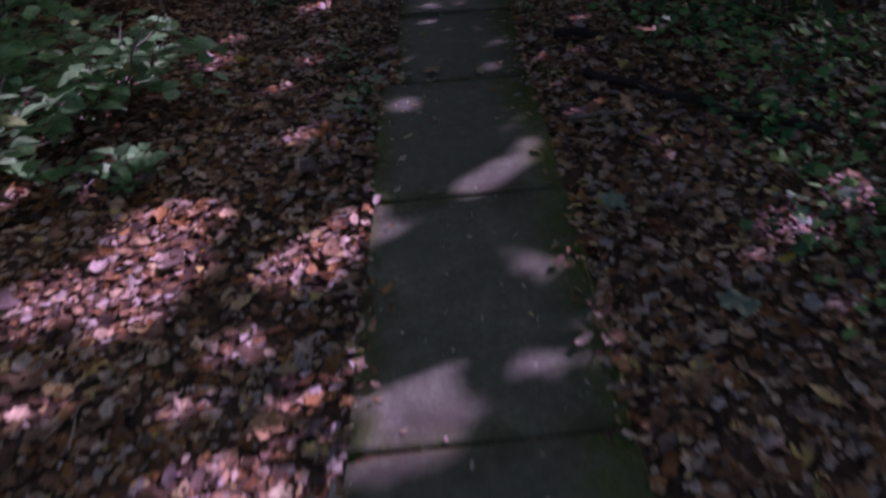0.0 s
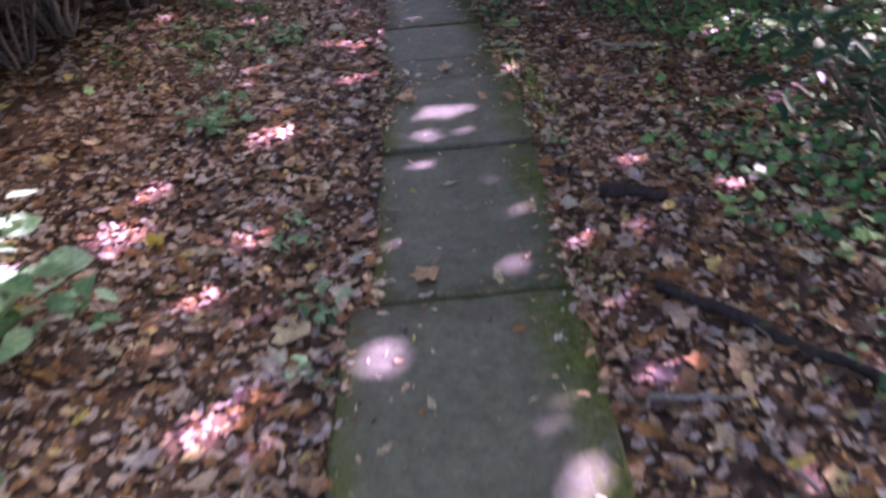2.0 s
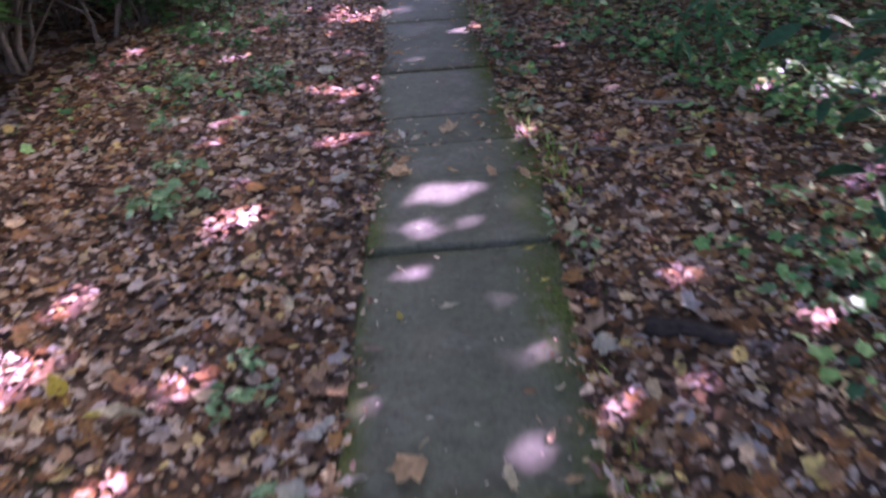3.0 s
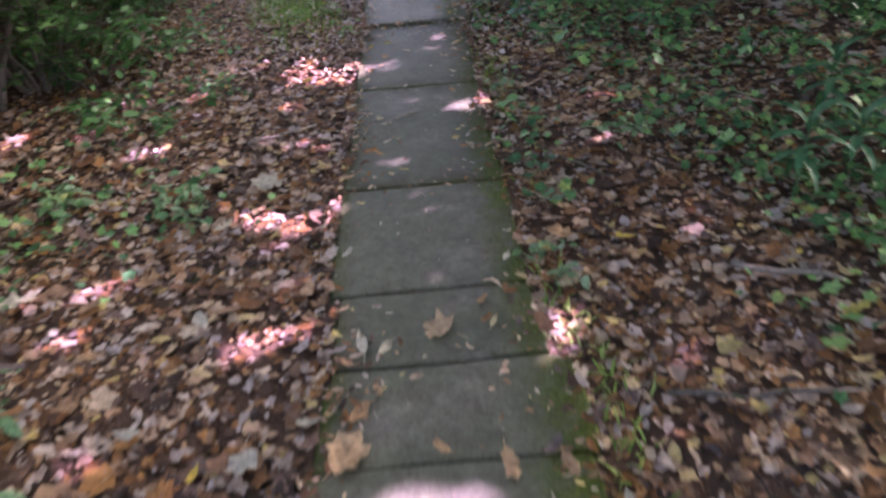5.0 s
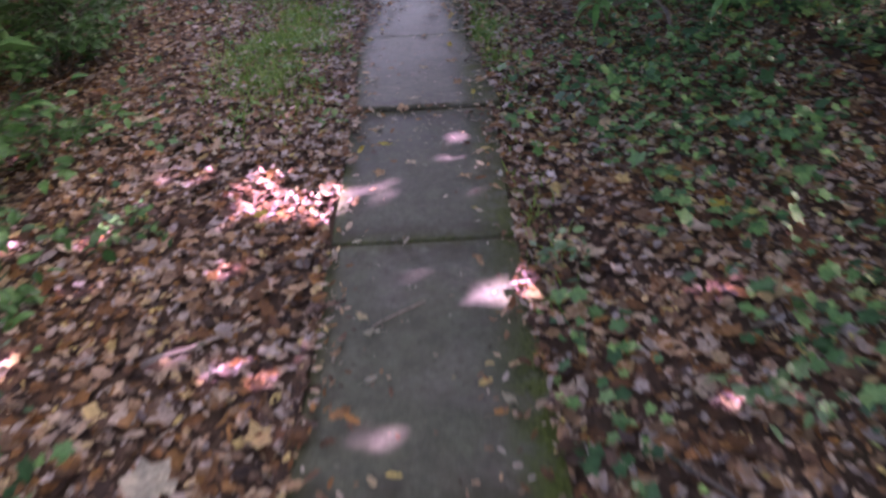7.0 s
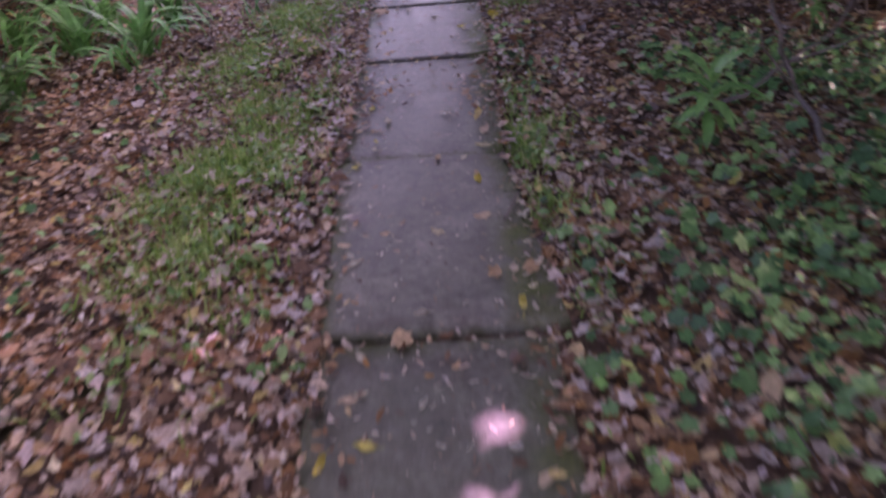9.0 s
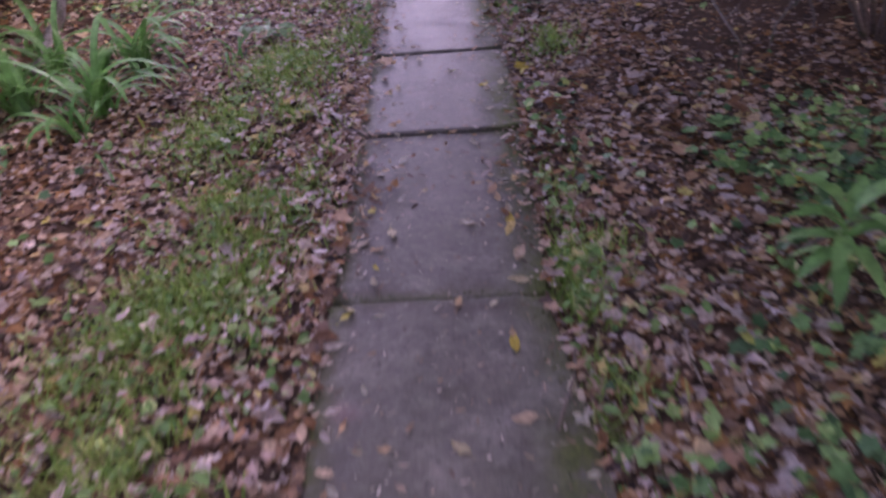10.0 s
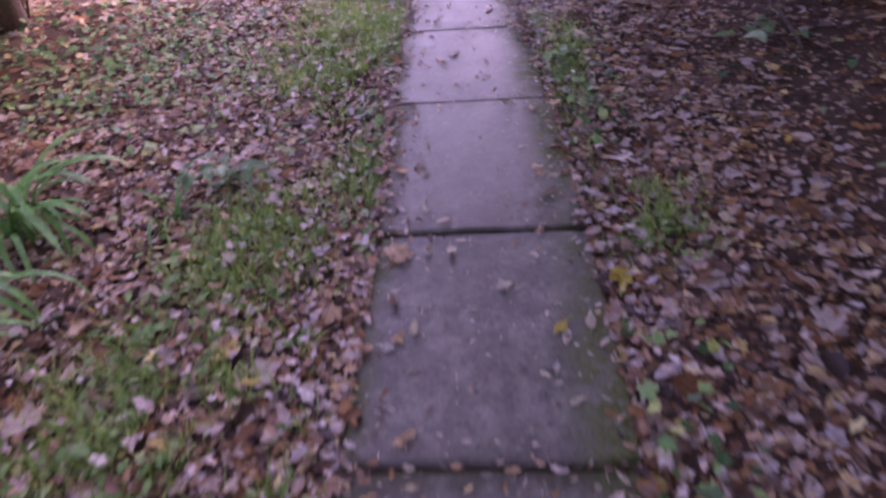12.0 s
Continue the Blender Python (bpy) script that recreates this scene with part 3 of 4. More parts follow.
def shrub(name, label, at, reach, height, stems, leaves, size, broad, leaf_mat, stem_mat, seed, low=0.15, template=FINE, lean=(0, 0), thick=0.009, droop=0.25, floor=0.0):
    """A bush: stems that fork into twigs, with leaves set along the twigs."""
    rnd = random.Random(seed)
    g = np.random.default_rng(seed)
    bx, by = at
    bz = float(ground(bx, by))
    base = tagged(new(name), label, "shrub")
    base.location = (bx, by, bz)
    spots, heads = [], []
    for i in range(stems):
        a = math.tau * (i + rnd.random() * 0.6) / stems
        top = Vector((reach * math.cos(a) * rnd.uniform(0.4, 1) + lean[0], reach * math.sin(a) * rnd.uniform(0.4, 1) + lean[1], height * rnd.uniform(0.65, 1)))
        foot = Vector((0.05 * math.cos(a), 0.05 * math.sin(a), -0.03))
        pts = wander(foot, top, 7, 0.03, rnd)
        bm = bmesh.new()
        tube(bm, pts, taper(thick * rnd.uniform(0.7, 1.2), thick * 0.2, 8), 6)
        for k in range(5):
            j = rnd.randint(2, 6)
            s = pts[j]
            e = s + Vector((rnd.uniform(-1, 1), rnd.uniform(-1, 1), rnd.uniform(-0.25, 0.5))) * reach * 0.6
            e.z = max(e.z, 0.04)
            tw = wander(s, e, 4, 0.015, rnd)
            tube(bm, tw, taper(thick * 0.32, thick * 0.12, 5), 5)
            spots += [tw[q].lerp(tw[q + 1], rnd.random()) for q in (1, 2, 3) for _ in range(4)]
        spots += [pts[q].lerp(pts[q + 1], rnd.random()) for q in (3, 4, 5, 6) for _ in range(3)]
        part("stem", bm, stem_mat, base)
    spots = [p for p in spots if p.z > max(floor, low * height * rnd.random())]
    pos = np.array([spots[g.integers(len(spots))] for _ in range(leaves)]) + g.normal(0, size * 0.35, (leaves, 3))
    pos[:, 2] = np.maximum(pos[:, 2], max(0.03, floor))
    length = size * np.exp(g.normal(0, 0.22, leaves))
    v, t = spread(template, pos, g.uniform(0, math.tau, leaves), -droop * g.random(leaves) * 2, g.normal(0, 0.35, leaves), length, length * broad,
                  g.normal(-0.06, 0.05, leaves), g.normal(0.12, 0.08, leaves), 0.0)
    foliage = new("foliage", mesh_from("foliage", v, t, leaf_mat))
    foliage.parent = base
    return base


shrub("broadleaf_shrub", "low shrub with pale green oval leaves", (-1.3, 2.95), 0.52, 0.5, 10, 330, 0.092, 0.8, M_SHRUB, M_STEM, 11, 0.1, droop=0.1)
shrub("broadleaf_shrub", "low shrub with pale green oval leaves beside the litter", (-1.72, 2.3), 0.55, 0.62, 10, 420, 0.092, 0.8, M_SHRUB, M_STEM, 12, 0.1, droop=0.1)
shrub("broadleaf_shrub", "sprawling sprig of pale green oval leaves", (-1.1, 2.42), 0.24, 0.15, 5, 38, 0.082, 0.85, M_SHRUB, M_STEM, 13, 0.0, droop=0.08)
shrub("broadleaf_shrub", "low shrub with pale green oval leaves", (-1.9, 3.5), 0.55, 0.45, 8, 340, 0.08, 0.8, M_SHRUB, M_STEM, 14, 0.1, droop=0.1)
shrub("privet_shrub", "dense dark green shrub with bare grey stems", (-1.62, 7.25), 0.55, 0.72, 11, 1000, 0.052, 0.6, M_PRIVET, M_STEM, 21, 0.3, thick=0.015, floor=0.12)
shrub("privet_shrub", "dense dark green shrub with bare grey stems", (-2.1, 6.35), 0.6, 1.1, 7, 700, 0.05, 0.6, M_PRIVET, M_STEM, 22, 0.5, thick=0.022)
shrub("privet_shrub", "tall dark green shrub shading the litter", (-2.4, 8.2), 0.8, 0.8, 10, 2600, 0.055, 0.6, M_PRIVET, M_STEM, 23, 0.0, thick=0.014)
shrub("privet_shrub", "tall dark green shrub shading the litter", (-3.0, 5.4), 0.8, 0.9, 9, 2200, 0.055, 0.6, M_PRIVET, M_STEM, 24, 0.0, thick=0.016)
shrub("privet_shrub", "dark green shrub behind the litter", (-1.55, 8.6), 0.45, 0.45, 8, 800, 0.05, 0.6, M_PRIVET, M_STEM, 28, 0.0, thick=0.008)
shrub("privet_shrub", "dense leafy green shrub beside the litter", (-1.38, 7.35), 0.5, 0.5, 10, 520, 0.065, 0.62, M_PRIVET, M_STEM, 29, 0.0, thick=0.009, floor=0.08)
shrub("privet_shrub", "dense leafy green shrub beside the litter", (-1.85, 9.25), 0.45, 0.42, 9, 800, 0.055, 0.6, M_PRIVET, M_STEM, 30, 0.0, thick=0.007)
shrub("low_shrub", "low sprig of bright green oval leaves", (-0.98, 6.72), 0.30, 0.26, 7, 170, 0.06, 0.65, M_PRIVET, M_STEM, 25, 0.05, thick=0.005)
shrub("low_shrub", "low sprig of bright green oval leaves", (-0.64, 7.05), 0.18, 0.11, 5, 60, 0.045, 0.65, M_PRIVET, M_STEM, 26, 0.0, thick=0.004)
shrub("low_shrub", "low dark green shrub among dead leaves", (-1.12, 7.75), 0.30, 0.26, 7, 200, 0.05, 0.6, M_PRIVET, M_STEM, 27, 0.05, thick=0.005)
shrub("low_shrub", "low dark green shrub among dead leaves", (-1.42, 8.85), 0.28, 0.28, 8, 300, 0.05, 0.6, M_PRIVET, M_STEM, 34, 0.0, thick=0.005)
shrub("low_shrub", "low dark green shrub beside strap leaves", (-1.62, 9.45), 0.32, 0.3, 8, 340, 0.05, 0.6, M_PRIVET, M_STEM, 35, 0.0, thick=0.005)
shrub("laurel_shrub", "glossy laurel with long dark green leaves", (2.2, 3.78), 0.55, 0.8, 8, 200, 0.125, 0.42, M_LAUREL, M_STEM, 31, 0.35, lean=(-0.25, 0), thick=0.012)
shrub("laurel_shrub", "glossy laurel with long dark green leaves", (3.4, 6.2), 0.85, 0.9, 8, 330, 0.12, 0.42, M_LAUREL, M_STEM, 32, 0.3, thick=0.012)
shrub("laurel_shrub", "glossy laurel with long dark green leaves", (3.3, 8.3), 0.8, 0.9, 8, 300, 0.12, 0.42, M_LAUREL, M_STEM, 33, 0.3, thick=0.012)


def seedling(at, height, count, size, seed, label):
    shrub("seedling", label, at, height * 1.1, height * 1.5 + 0.03, 4, int(count * 1.4), size * 1.2, 0.6, M_SHRUB, M_STEM, seed, 0.0, thick=0.0025, floor=0.045)


seedling((-0.72, 4.55), 0.12, 60, 0.042, 41, "small green seedling among brown leaves")
seedling((-0.76, 4.85), 0.10, 26, 0.035, 42, "small green seedling among brown leaves")
seedling((-0.25, 3.52), 0.06, 26, 0.032, 43, "dark green tuft beside the paving")
seedling((-0.16, 3.06), 0.07, 18, 0.034, 44, "green sprig at the edge of a slab")
seedling((-0.12, 2.80), 0.05, 14, 0.030, 45, "green sprig at the edge of a slab")
seedling((-0.86, 3.12), 0.12, 9, 0.055, 46, "few-leaved pale green seedling")
seedling((-0.50, 5.84), 0.08, 60, 0.036, 47, "low dark green cluster among litter")
seedling((0.80, 5.36), 0.05, 14, 0.038, 52, "green ivy sprig at the edge of a slab")
seedling((0.84, 5.22), 0.04, 9, 0.034, 53, "green ivy sprig at the edge of a slab")
seedling((0.86, 6.75), 0.05, 16, 0.034, 54, "green ivy sprig at the edge of a slab")
seedling((-1.0, 5.95), 0.08, 50, 0.036, 55, "low dark green cluster among litter")
seedling((-0.95, 5.3), 0.06, 18, 0.036, 56, "small green seedling among brown leaves")
seedling((0.80, 4.02), 0.06, 12, 0.03, 48, "green sprig at the edge of a slab")
seedling((1.22, 6.12), 0.07, 22, 0.04, 49, "small green seedling among brown leaves")
seedling((-0.55, 11.1), 0.10, 22, 0.06, 50, "grey-green sprig in thin grass")
seedling((1.75, 12.35), 0.09, 18, 0.06, 51, "grey-green sprig among litter")

# shrubs added round the walk, out of view, to block low sky light
for i, (hx, hy) in enumerate([(4.5, 7.6), (4.4, 9.2), (4.3, 10.8), (4.2, 12.4), (4.3, 14.0), (4.9, 1.2), (-3.0, 0.7), (-2.3, -0.9), (-0.9, -2.3), (0.6, -3.0), (2.2, -2.2), (3.5, -0.9), (-3.9, 3.2), (-4.0, 4.9), (-4.0, 6.6), (-4.0, 8.6), (-4.1, 10.2), (-4.1, 11.8), (-4.0, 13.4), (-3.4, 15.0)]):
    shrub("shade_hedge_shrub", "tall dense dark green shrub added to block low skylight", (hx, hy), 0.75, 2.2 if hx > 0 or hy < 1 else 1.5, 9, 2600, 0.13, 0.6, M_LAUREL, M_BARK, 130 + i, 0.0, DIAMOND, thick=0.03)

# tall bushes, their leaves added above view to shade the edges of the litter
for i, (hx, hy, fl, ht) in enumerate([(2.85, 9.5, 0.6, 1.7), (2.5, 10.6, 0.5, 1.5), (2.4, 11.7, 0.5, 1.5), (2.3, 12.8, 0.5, 1.5), (2.5, 13.9, 0.55, 1.6), (3.4, 11.2, 0.5, 1.7), (3.3, 12.7, 0.5, 1.7),
                                      (-2.45, 6.8, 0.5, 1.4), (-2.75, 11.9, 0.55, 1.5), (-2.7, 9.4, 0.5, 1.4), (-2.8, 10.6, 0.55, 1.5), (-2.9, 13.2, 0.5, 1.5), (-2.15, 5.75, 0.55, 1.4), (-1.95, 8.0, 0.5, 1.3), (-2.9, 5.6, 0.5, 1.5), (-2.5, 8.3, 0.5, 1.4), (-3.3, 7.2, 0.5, 1.6),
                                      (2.6, 9.0, 0.95, 1.8)]):
    shrub("added_shade_bush", "tall dark bush with bare brown stems, its leaves added for shade", (hx, hy), 0.85, ht, 9, 2400, 0.15, 0.7, M_PRIVET, M_STEM, 160 + i, 0.0, DIAMOND, thick=0.014, floor=fl)

# taller ones, leafy only above view, added to darken the left of the walk
for i, (hx, hy) in enumerate([(-2.35, 4.3), (-2.25, 5.3), (-2.2, 6.4), (-2.2, 7.4), (-2.2, 8.3), (-2.3, 9.2), (-2.35, 10.1), (-2.5, 11.1), (-2.5, 12.2), (-2.5, 13.2)]):
    shrub("added_shade_bush", "tall dark bush added for shade, with a few bare stems", (hx, hy), 1.0, 2.1, 6, 3000, 0.15, 0.7, M_PRIVET, M_BARK, 210 + i, 0.0, DIAMOND, lean=(0.2, 0), thick=0.011, floor=1.1)
# and thick unseen ones added to block sky light beyond the dark ground
for i, (hx, hy) in enumerate([(2.1, 14.9), (3.0, 14.6), (3.7, 13.6), (2.4, 15.9), (3.3, 16.2)]):
    shrub("added_shade_bush", "dense unseen bush added to block sky beside the end of the path", (hx, hy), 0.85, 2.2, 10, 5200, 0.15, 0.7, M_PRIVET, M_BARK, 230 + i, 0.0, DIAMOND, thick=0.012)
# wide bushes added to cover and darken the ground beside the far slabs
for i, (hx, hy, ht) in enumerate([(2.75, 10.2, 1.7), (2.65, 11.1, 1.6), (2.6, 12.0, 1.6), (2.55, 12.9, 1.6), (2.6, 13.8, 1.7)]):
    shrub("added_shade_bush", "wide dark bush added for shade, with thin bare brown stems", (hx, hy), 0.95, ht, 10, 2800, 0.15, 0.7, M_PRIVET, M_STEM, 190 + i, 0.0, DIAMOND, lean=(-0.6, 0), thick=0.009, floor=0.8)

# ---- strap-leaved clumps ----


def strap_mesh(length, width, lift, curve, seed):
    """One arching strap leaf, folded along its rib."""
    bm = bmesh.new()
    rows, a, x, z = [], lift, 0.0, 0.0
    k = 11
    for i in range(k):
        f = i / (k - 1)
        w = width * (0.55 + 0.9 * f) * (1 - f) ** 0.55 if f < 1 else 0
        w = max(w, 0.0006)
        rows.append([bm.verts.new((x, -w, z + 0.2 * w)), bm.verts.new((x, 0, z)), bm.verts.new((x, w, z + 0.2 * w))])
        x += math.cos(a) * length / k
        z += math.sin(a) * length / k
        a -= curve / k * (0.5 + f)
    for p, q in zip(rows, rows[1:]):
        for u in (0, 1):
            f = bm.faces.new((p[u], p[u + 1], q[u + 1], q[u]))
            f.smooth = True
    me = bpy.data.meshes.new("leaf")
    bm.to_mesh(me)
    bm.free()
    me.materials.append(M_STRAP)
    return me


STRAPS = [strap_mesh(0.38 + 0.04 * i, 0.0165 + 0.0015 * (i % 3), 1.0 + 0.11 * (i % 4), 2.5 + 0.3 * (i % 5), i) for i in range(6)]


def strap_clump(at, count, scale, seed):
    rnd = random.Random(seed)
    base = tagged(new("strap_leaf_clump"), "clump of arching glossy green strap leaves", "plant", "strap-leaved clumps by the verge")
    base.location = (at[0], at[1], float(ground(*at)) - 0.004)
    for i in range(count):
        ob = new("leaf", rnd.choice(STRAPS))
        ob.parent = base
        ob.matrix_basis = pose(rnd.uniform(-0.05, 0.05), rnd.uniform(-0.05, 0.05), 0, rnd.uniform(-14, 14), rnd.uniform(-22, 8), rnd.uniform(0, 360)) @ Matrix.Scale(scale * rnd.uniform(0.7, 1.1), 4)
    return base


for i, (cx, cy, k, sc) in enumerate([(-1.12, 10.30, 26, 1.15), (-1.50, 10.34, 28, 1.2), (-1.13, 10.84, 26, 1.15), (-1.55, 10.80, 24, 1.2), (-1.90, 10.5, 20, 1.1), (-0.66, 10.95, 6, 0.5),
                                     (-1.62, 9.78, 22, 1.0), (-1.14, 10.08, 14, 0.95), (-0.86, 9.72, 4, 0.45)]):
    strap_clump((cx, cy), k, sc, 60 + i)

# ---- lance-leaved herb ----


def lance_herb(at, height, count, long, seed, leaf=M_HERB, label="upright herb with a whorl of long green leaves"):
    rnd = random.Random(seed)
    base = tagged(new("lance_leaf_herb"), label, "plant")
    base.location = (at[0], at[1], float(ground(*at)) - 0.004)
    bm = bmesh.new()
    tube(bm, wander((0, 0, -0.02), (-0.02, -0.02, height), 5, 0.008, rnd), taper(0.005, 0.003, 6), 6)
    part("stem", bm, leaf, base)
    shapes = []
    for i in range(3):
        g = np.random.default_rng(seed + i)
        v, t = spread(FINE, np.zeros((1, 3)), np.zeros(1), np.zeros(1), np.zeros(1), long * (0.85 + 0.12 * i), long * 0.33, -0.05 - 0.03 * i, 0.18, 0.0)
        v[:, 2] -= 0.35 * (v[:, 0] / long) ** 2 * long
        shapes.append(mesh_from("leaf", v, t, leaf))
    for i in range(count):
        f = i / count
        ob = new("leaf", shapes[i % 3])
        ob.parent = base
        ob.matrix_basis = pose(-0.02 * (1 - 0.4 * f), -0.02, height * (1 - 0.45 * f), 0, 12 * rnd.random() - 55 + 85 * f, i * 137.5 + rnd.uniform(-10, 10))
    return base


lance_herb((1.42, 8.82), 0.33, 17, 0.165, 71)
lance_herb((2.15, 8.85), 0.34, 13, 0.18, 74)
lance_herb((2.3, 9.9), 0.25, 11, 0.12, 77)
for hx, hy, hh, hs in ((1.70, 5.58, 0.34, 78), (2.06, 6.08, 0.36, 79), (1.98, 5.72, 0.26, 80)):
    lance_herb((hx, hy), hh, 12, 0.14, hs, M_WHORL, "young shrub with whorled long dark green leaves")

# ---- sticks, branches and twigs ----


def stick(name, label, pts, r0, r1, material, seed, wobble=0.012, forks=0):
    rnd = random.Random(seed)
    bm = bmesh.new()
    chain = []
    for p, q in zip(pts, pts[1:]):
        w = wander(p, q, 5, wobble, rnd)
        chain += w if not chain else w[1:]
    radii = [r * rnd.uniform(0.86, 1.14) for r in taper(r0, r1, len(chain))]
    tube(bm, chain, radii, 8)
    for i in range(forks):
        s = chain[rnd.randint(2, len(chain) - 2)]
        e = s + Vector((rnd.uniform(-1, 1), rnd.uniform(-1, 1), rnd.uniform(-0.1, 0.7))) * (Vector(pts[-1]) - Vector(pts[0])).length * 0.45
        e.z = max(e.z, float(ground(e.x, e.y)) + 0.02)
        tube(bm, wander(s, e, 4, wobble, rnd), taper(r1 * 1.1, r1 * 0.5, 5), 6)
    ob = part(name, bm, material)
    return tagged(ob, label, "branch" if name != "twig" else "twig")


def low(x, y, up=0.02):
    return (x, y, float(ground(x, y)) + up)


stick("rotten_branch", "dark rotting branch lying in leaf litter", [low(0.88, 3.02, 0.03), low(1.08, 2.78, 0.035), low(1.30, 2.50, 0.03), low(1.62, 2.28, 0.03)], 0.022, 0.016, M_ROT, 81)
stick("rotten_branch", "short dark log half sunk in leaf litter", [low(0.88, 3.62, 0.02), low(1.10, 3.52, 0.025)], 0.032, 0.026, M_ROT, 82)
stick("stick", "pale bare stick lying on leaf litter", [low(0.70, 2.60, 0.035), low(0.93, 2.54, 0.035)], 0.010, 0.007, M_PALEWOOD, 83)
stick("stick", "pale bare stick lying on leaf litter", [low(0.90, 2.43, 0.035), low(0.95, 2.27, 0.035)], 0.006, 0.005, M_PALEWOOD, 84)
stick("stick", "pale bare stick lying on leaf litter", [low(1.34, 5.23, 0.035), low(1.62, 5.10, 0.035)], 0.012, 0.008, M_PALEWOOD, 85)
stick("stick", "thin brown stick lying on leaf litter", [low(0.98, 4.75, 0.03), low(1.45, 4.70, 0.03)], 0.008, 0.005, M_STEM, 86)
stick("stick", "thin brown stick lying on leaf litter", [low(-0.35, 6.38, 0.03), low(-0.06, 6.55, 0.03)], 0.008, 0.005, M_PALEWOOD, 87)
stick("stick", "thin brown stick lying on leaf litter", [low(0.96, 6.0, 0.03), low(1.12, 5.8, 0.03)], 0.006, 0.004, M_STEM, 88)
stick("stick", "thin pale twig lying on a slab", [(0.27, 6.48, 0.006), (0.42, 6.58, 0.006)], 0.004, 0.003, M_PALEWOOD, 89, 0.003)
stick("stick", "thin brown stick lying on leaf litter", [low(-0.55, 3.75, 0.03), low(-0.38, 3.88, 0.03)], 0.006, 0.004, M_PALEWOOD, 90)
stick("stick", "thin curved twig lying on a slab", [(0.66, 8.42, 0.028), (0.72, 8.56, 0.028), (0.74, 8.66, 0.028)], 0.005, 0.004, M_STEM, 92, 0.004)
stick("fallen_branch", "pale barked branch leaning up from the ground", [low(-1.64, 10.72, 0.02), (-1.58, 11.05, 0.22), (-1.52, 11.4, 0.55), (-1.5, 11.8, 1.1)], 0.028, 0.018, M_BIRCH, 93, 0.02)
stick("bare_branch", "bare forked brown branch over the ivy", [low(1.86, 8.75, 0.0), (1.80, 8.95, 0.12), (1.74, 9.07, 0.32), (1.68, 9.15, 0.50), (1.62, 9.35, 0.85)], 0.012, 0.006, M_STEM, 94, 0.015, 3)
stick("bare_branch", "bare forked brown branch over the ivy", [low(1.45, 9.02, 0.03), (1.75, 9.05, 0.2), (2.05, 9.25, 0.28), (2.4, 9.7, 0.45)], 0.010, 0.005, M_STEM, 95, 0.02, 2)
stick("bare_branch", "bare grey stem leaning out of a dark shrub", [low(-1.72, 7.0, 0.0), (-1.66, 7.1, 0.25), (-1.60, 7.25, 0.45), (-1.66, 7.4, 0.75), (-1.6, 7.6, 1.1)], 0.02, 0.012, M_STEM, 96, 0.012, 3)
stick("bare_branch", "bare grey stem leaning out of a dark shrub", [low(-1.80, 6.9, 0.0), (-1.88, 7.0, 0.3), (-1.80, 7.2, 0.7), (-1.9, 7.4, 1.2)], 0.016, 0.010, M_STEM, 97, 0.015, 3)
for i in range(9):
    rnd = random.Random(300 + i)
    sx, sy = 1.75 + 0.28 * i * (0.6 + 0.4 * rnd.random()) % 1.5, 10.3 + 0.27 * i
    stick("bare_branch", "thin bare brown branch arching over leaf litter",
          [low(sx, sy, 0.0), (sx + rnd.uniform(-0.3, 0.2), sy + rnd.uniform(-0.2, 0.4), 0.22), (sx + rnd.uniform(-0.5, 0.5), sy + rnd.uniform(-0.3, 0.7), rnd.uniform(0.3, 0.6)),
           (sx + rnd.uniform(-0.2, 0.9), sy + rnd.uniform(-0.2, 0.9), rnd.uniform(0.15, 0.8))], 0.008, 0.003, M_STEM, 320 + i, 0.02, 2)
for i in range(46):
    rnd = random.Random(500 + i)
    while True:
        sx, sy = rnd.uniform(-1.8, 2.6), rnd.uniform(1.0, 13.0)
        if bool(off_path(np.array(sx), np.array(sy), -0.06)):
            break
    a, ln = rnd.uniform(0, math.tau), rnd.uniform(0.06, 0.24)
    ex, ey = sx + ln * math.cos(a), sy + ln * math.sin(a)
    if not bool(off_path(np.array(ex), np.array(ey), -0.03)):
        ex, ey = sx - ln * math.cos(a), sy - ln * math.sin(a)
    tagged(stick("twig", "thin dry twig lying in leaf litter", [low(sx, sy, 0.033), low(ex, ey, 0.036)], rnd.uniform(0.002, 0.004), 0.0015,
                 rnd.choice([M_STEM, M_PALEWOOD, M_ROT]), 600 + i, 0.006), group="twigs in the litter")

# ---- single fallen leaves ----


def leaf_shape(template, curl, fold, broad, seed):
    """A finely divided fallen leaf of unit length with a stalk."""
    g = np.random.default_rng(seed)
    v, t = spread(template, np.zeros((1, 3)), np.zeros(1), np.zeros(1), np.zeros(1), 1.0, broad, curl, fold)
    v[1:, 2] += g.normal(0, 0.07, len(v) - 1)
    v[1:, :2] *= 1 + g.normal(0, 0.09, (len(v) - 1, 1))
    bm = bmesh.new()
    vs = [bm.verts.new(p) for p in v]
    for f in t:
        bm.faces.new([vs[i] for i in f]).smooth = True
    bmesh.ops.subdivide_edges(bm, edges=bm.edges[:], cuts=1, use_grid_fill=True, smooth=0.3)
    bmesh.ops.triangulate(bm, faces=bm.faces[:])
    tube(bm, [(-0.45, 0, 0.0), (-0.62, 0.02, 0.015), (-0.78, 0.06, 0.0)], [0.012, 0.011, 0.014], 4)
    zmin = min(q.co.z for q in bm.verts)
    for q in bm.verts:
        q.co.z -= zmin
    return bm


SHAPES = {}
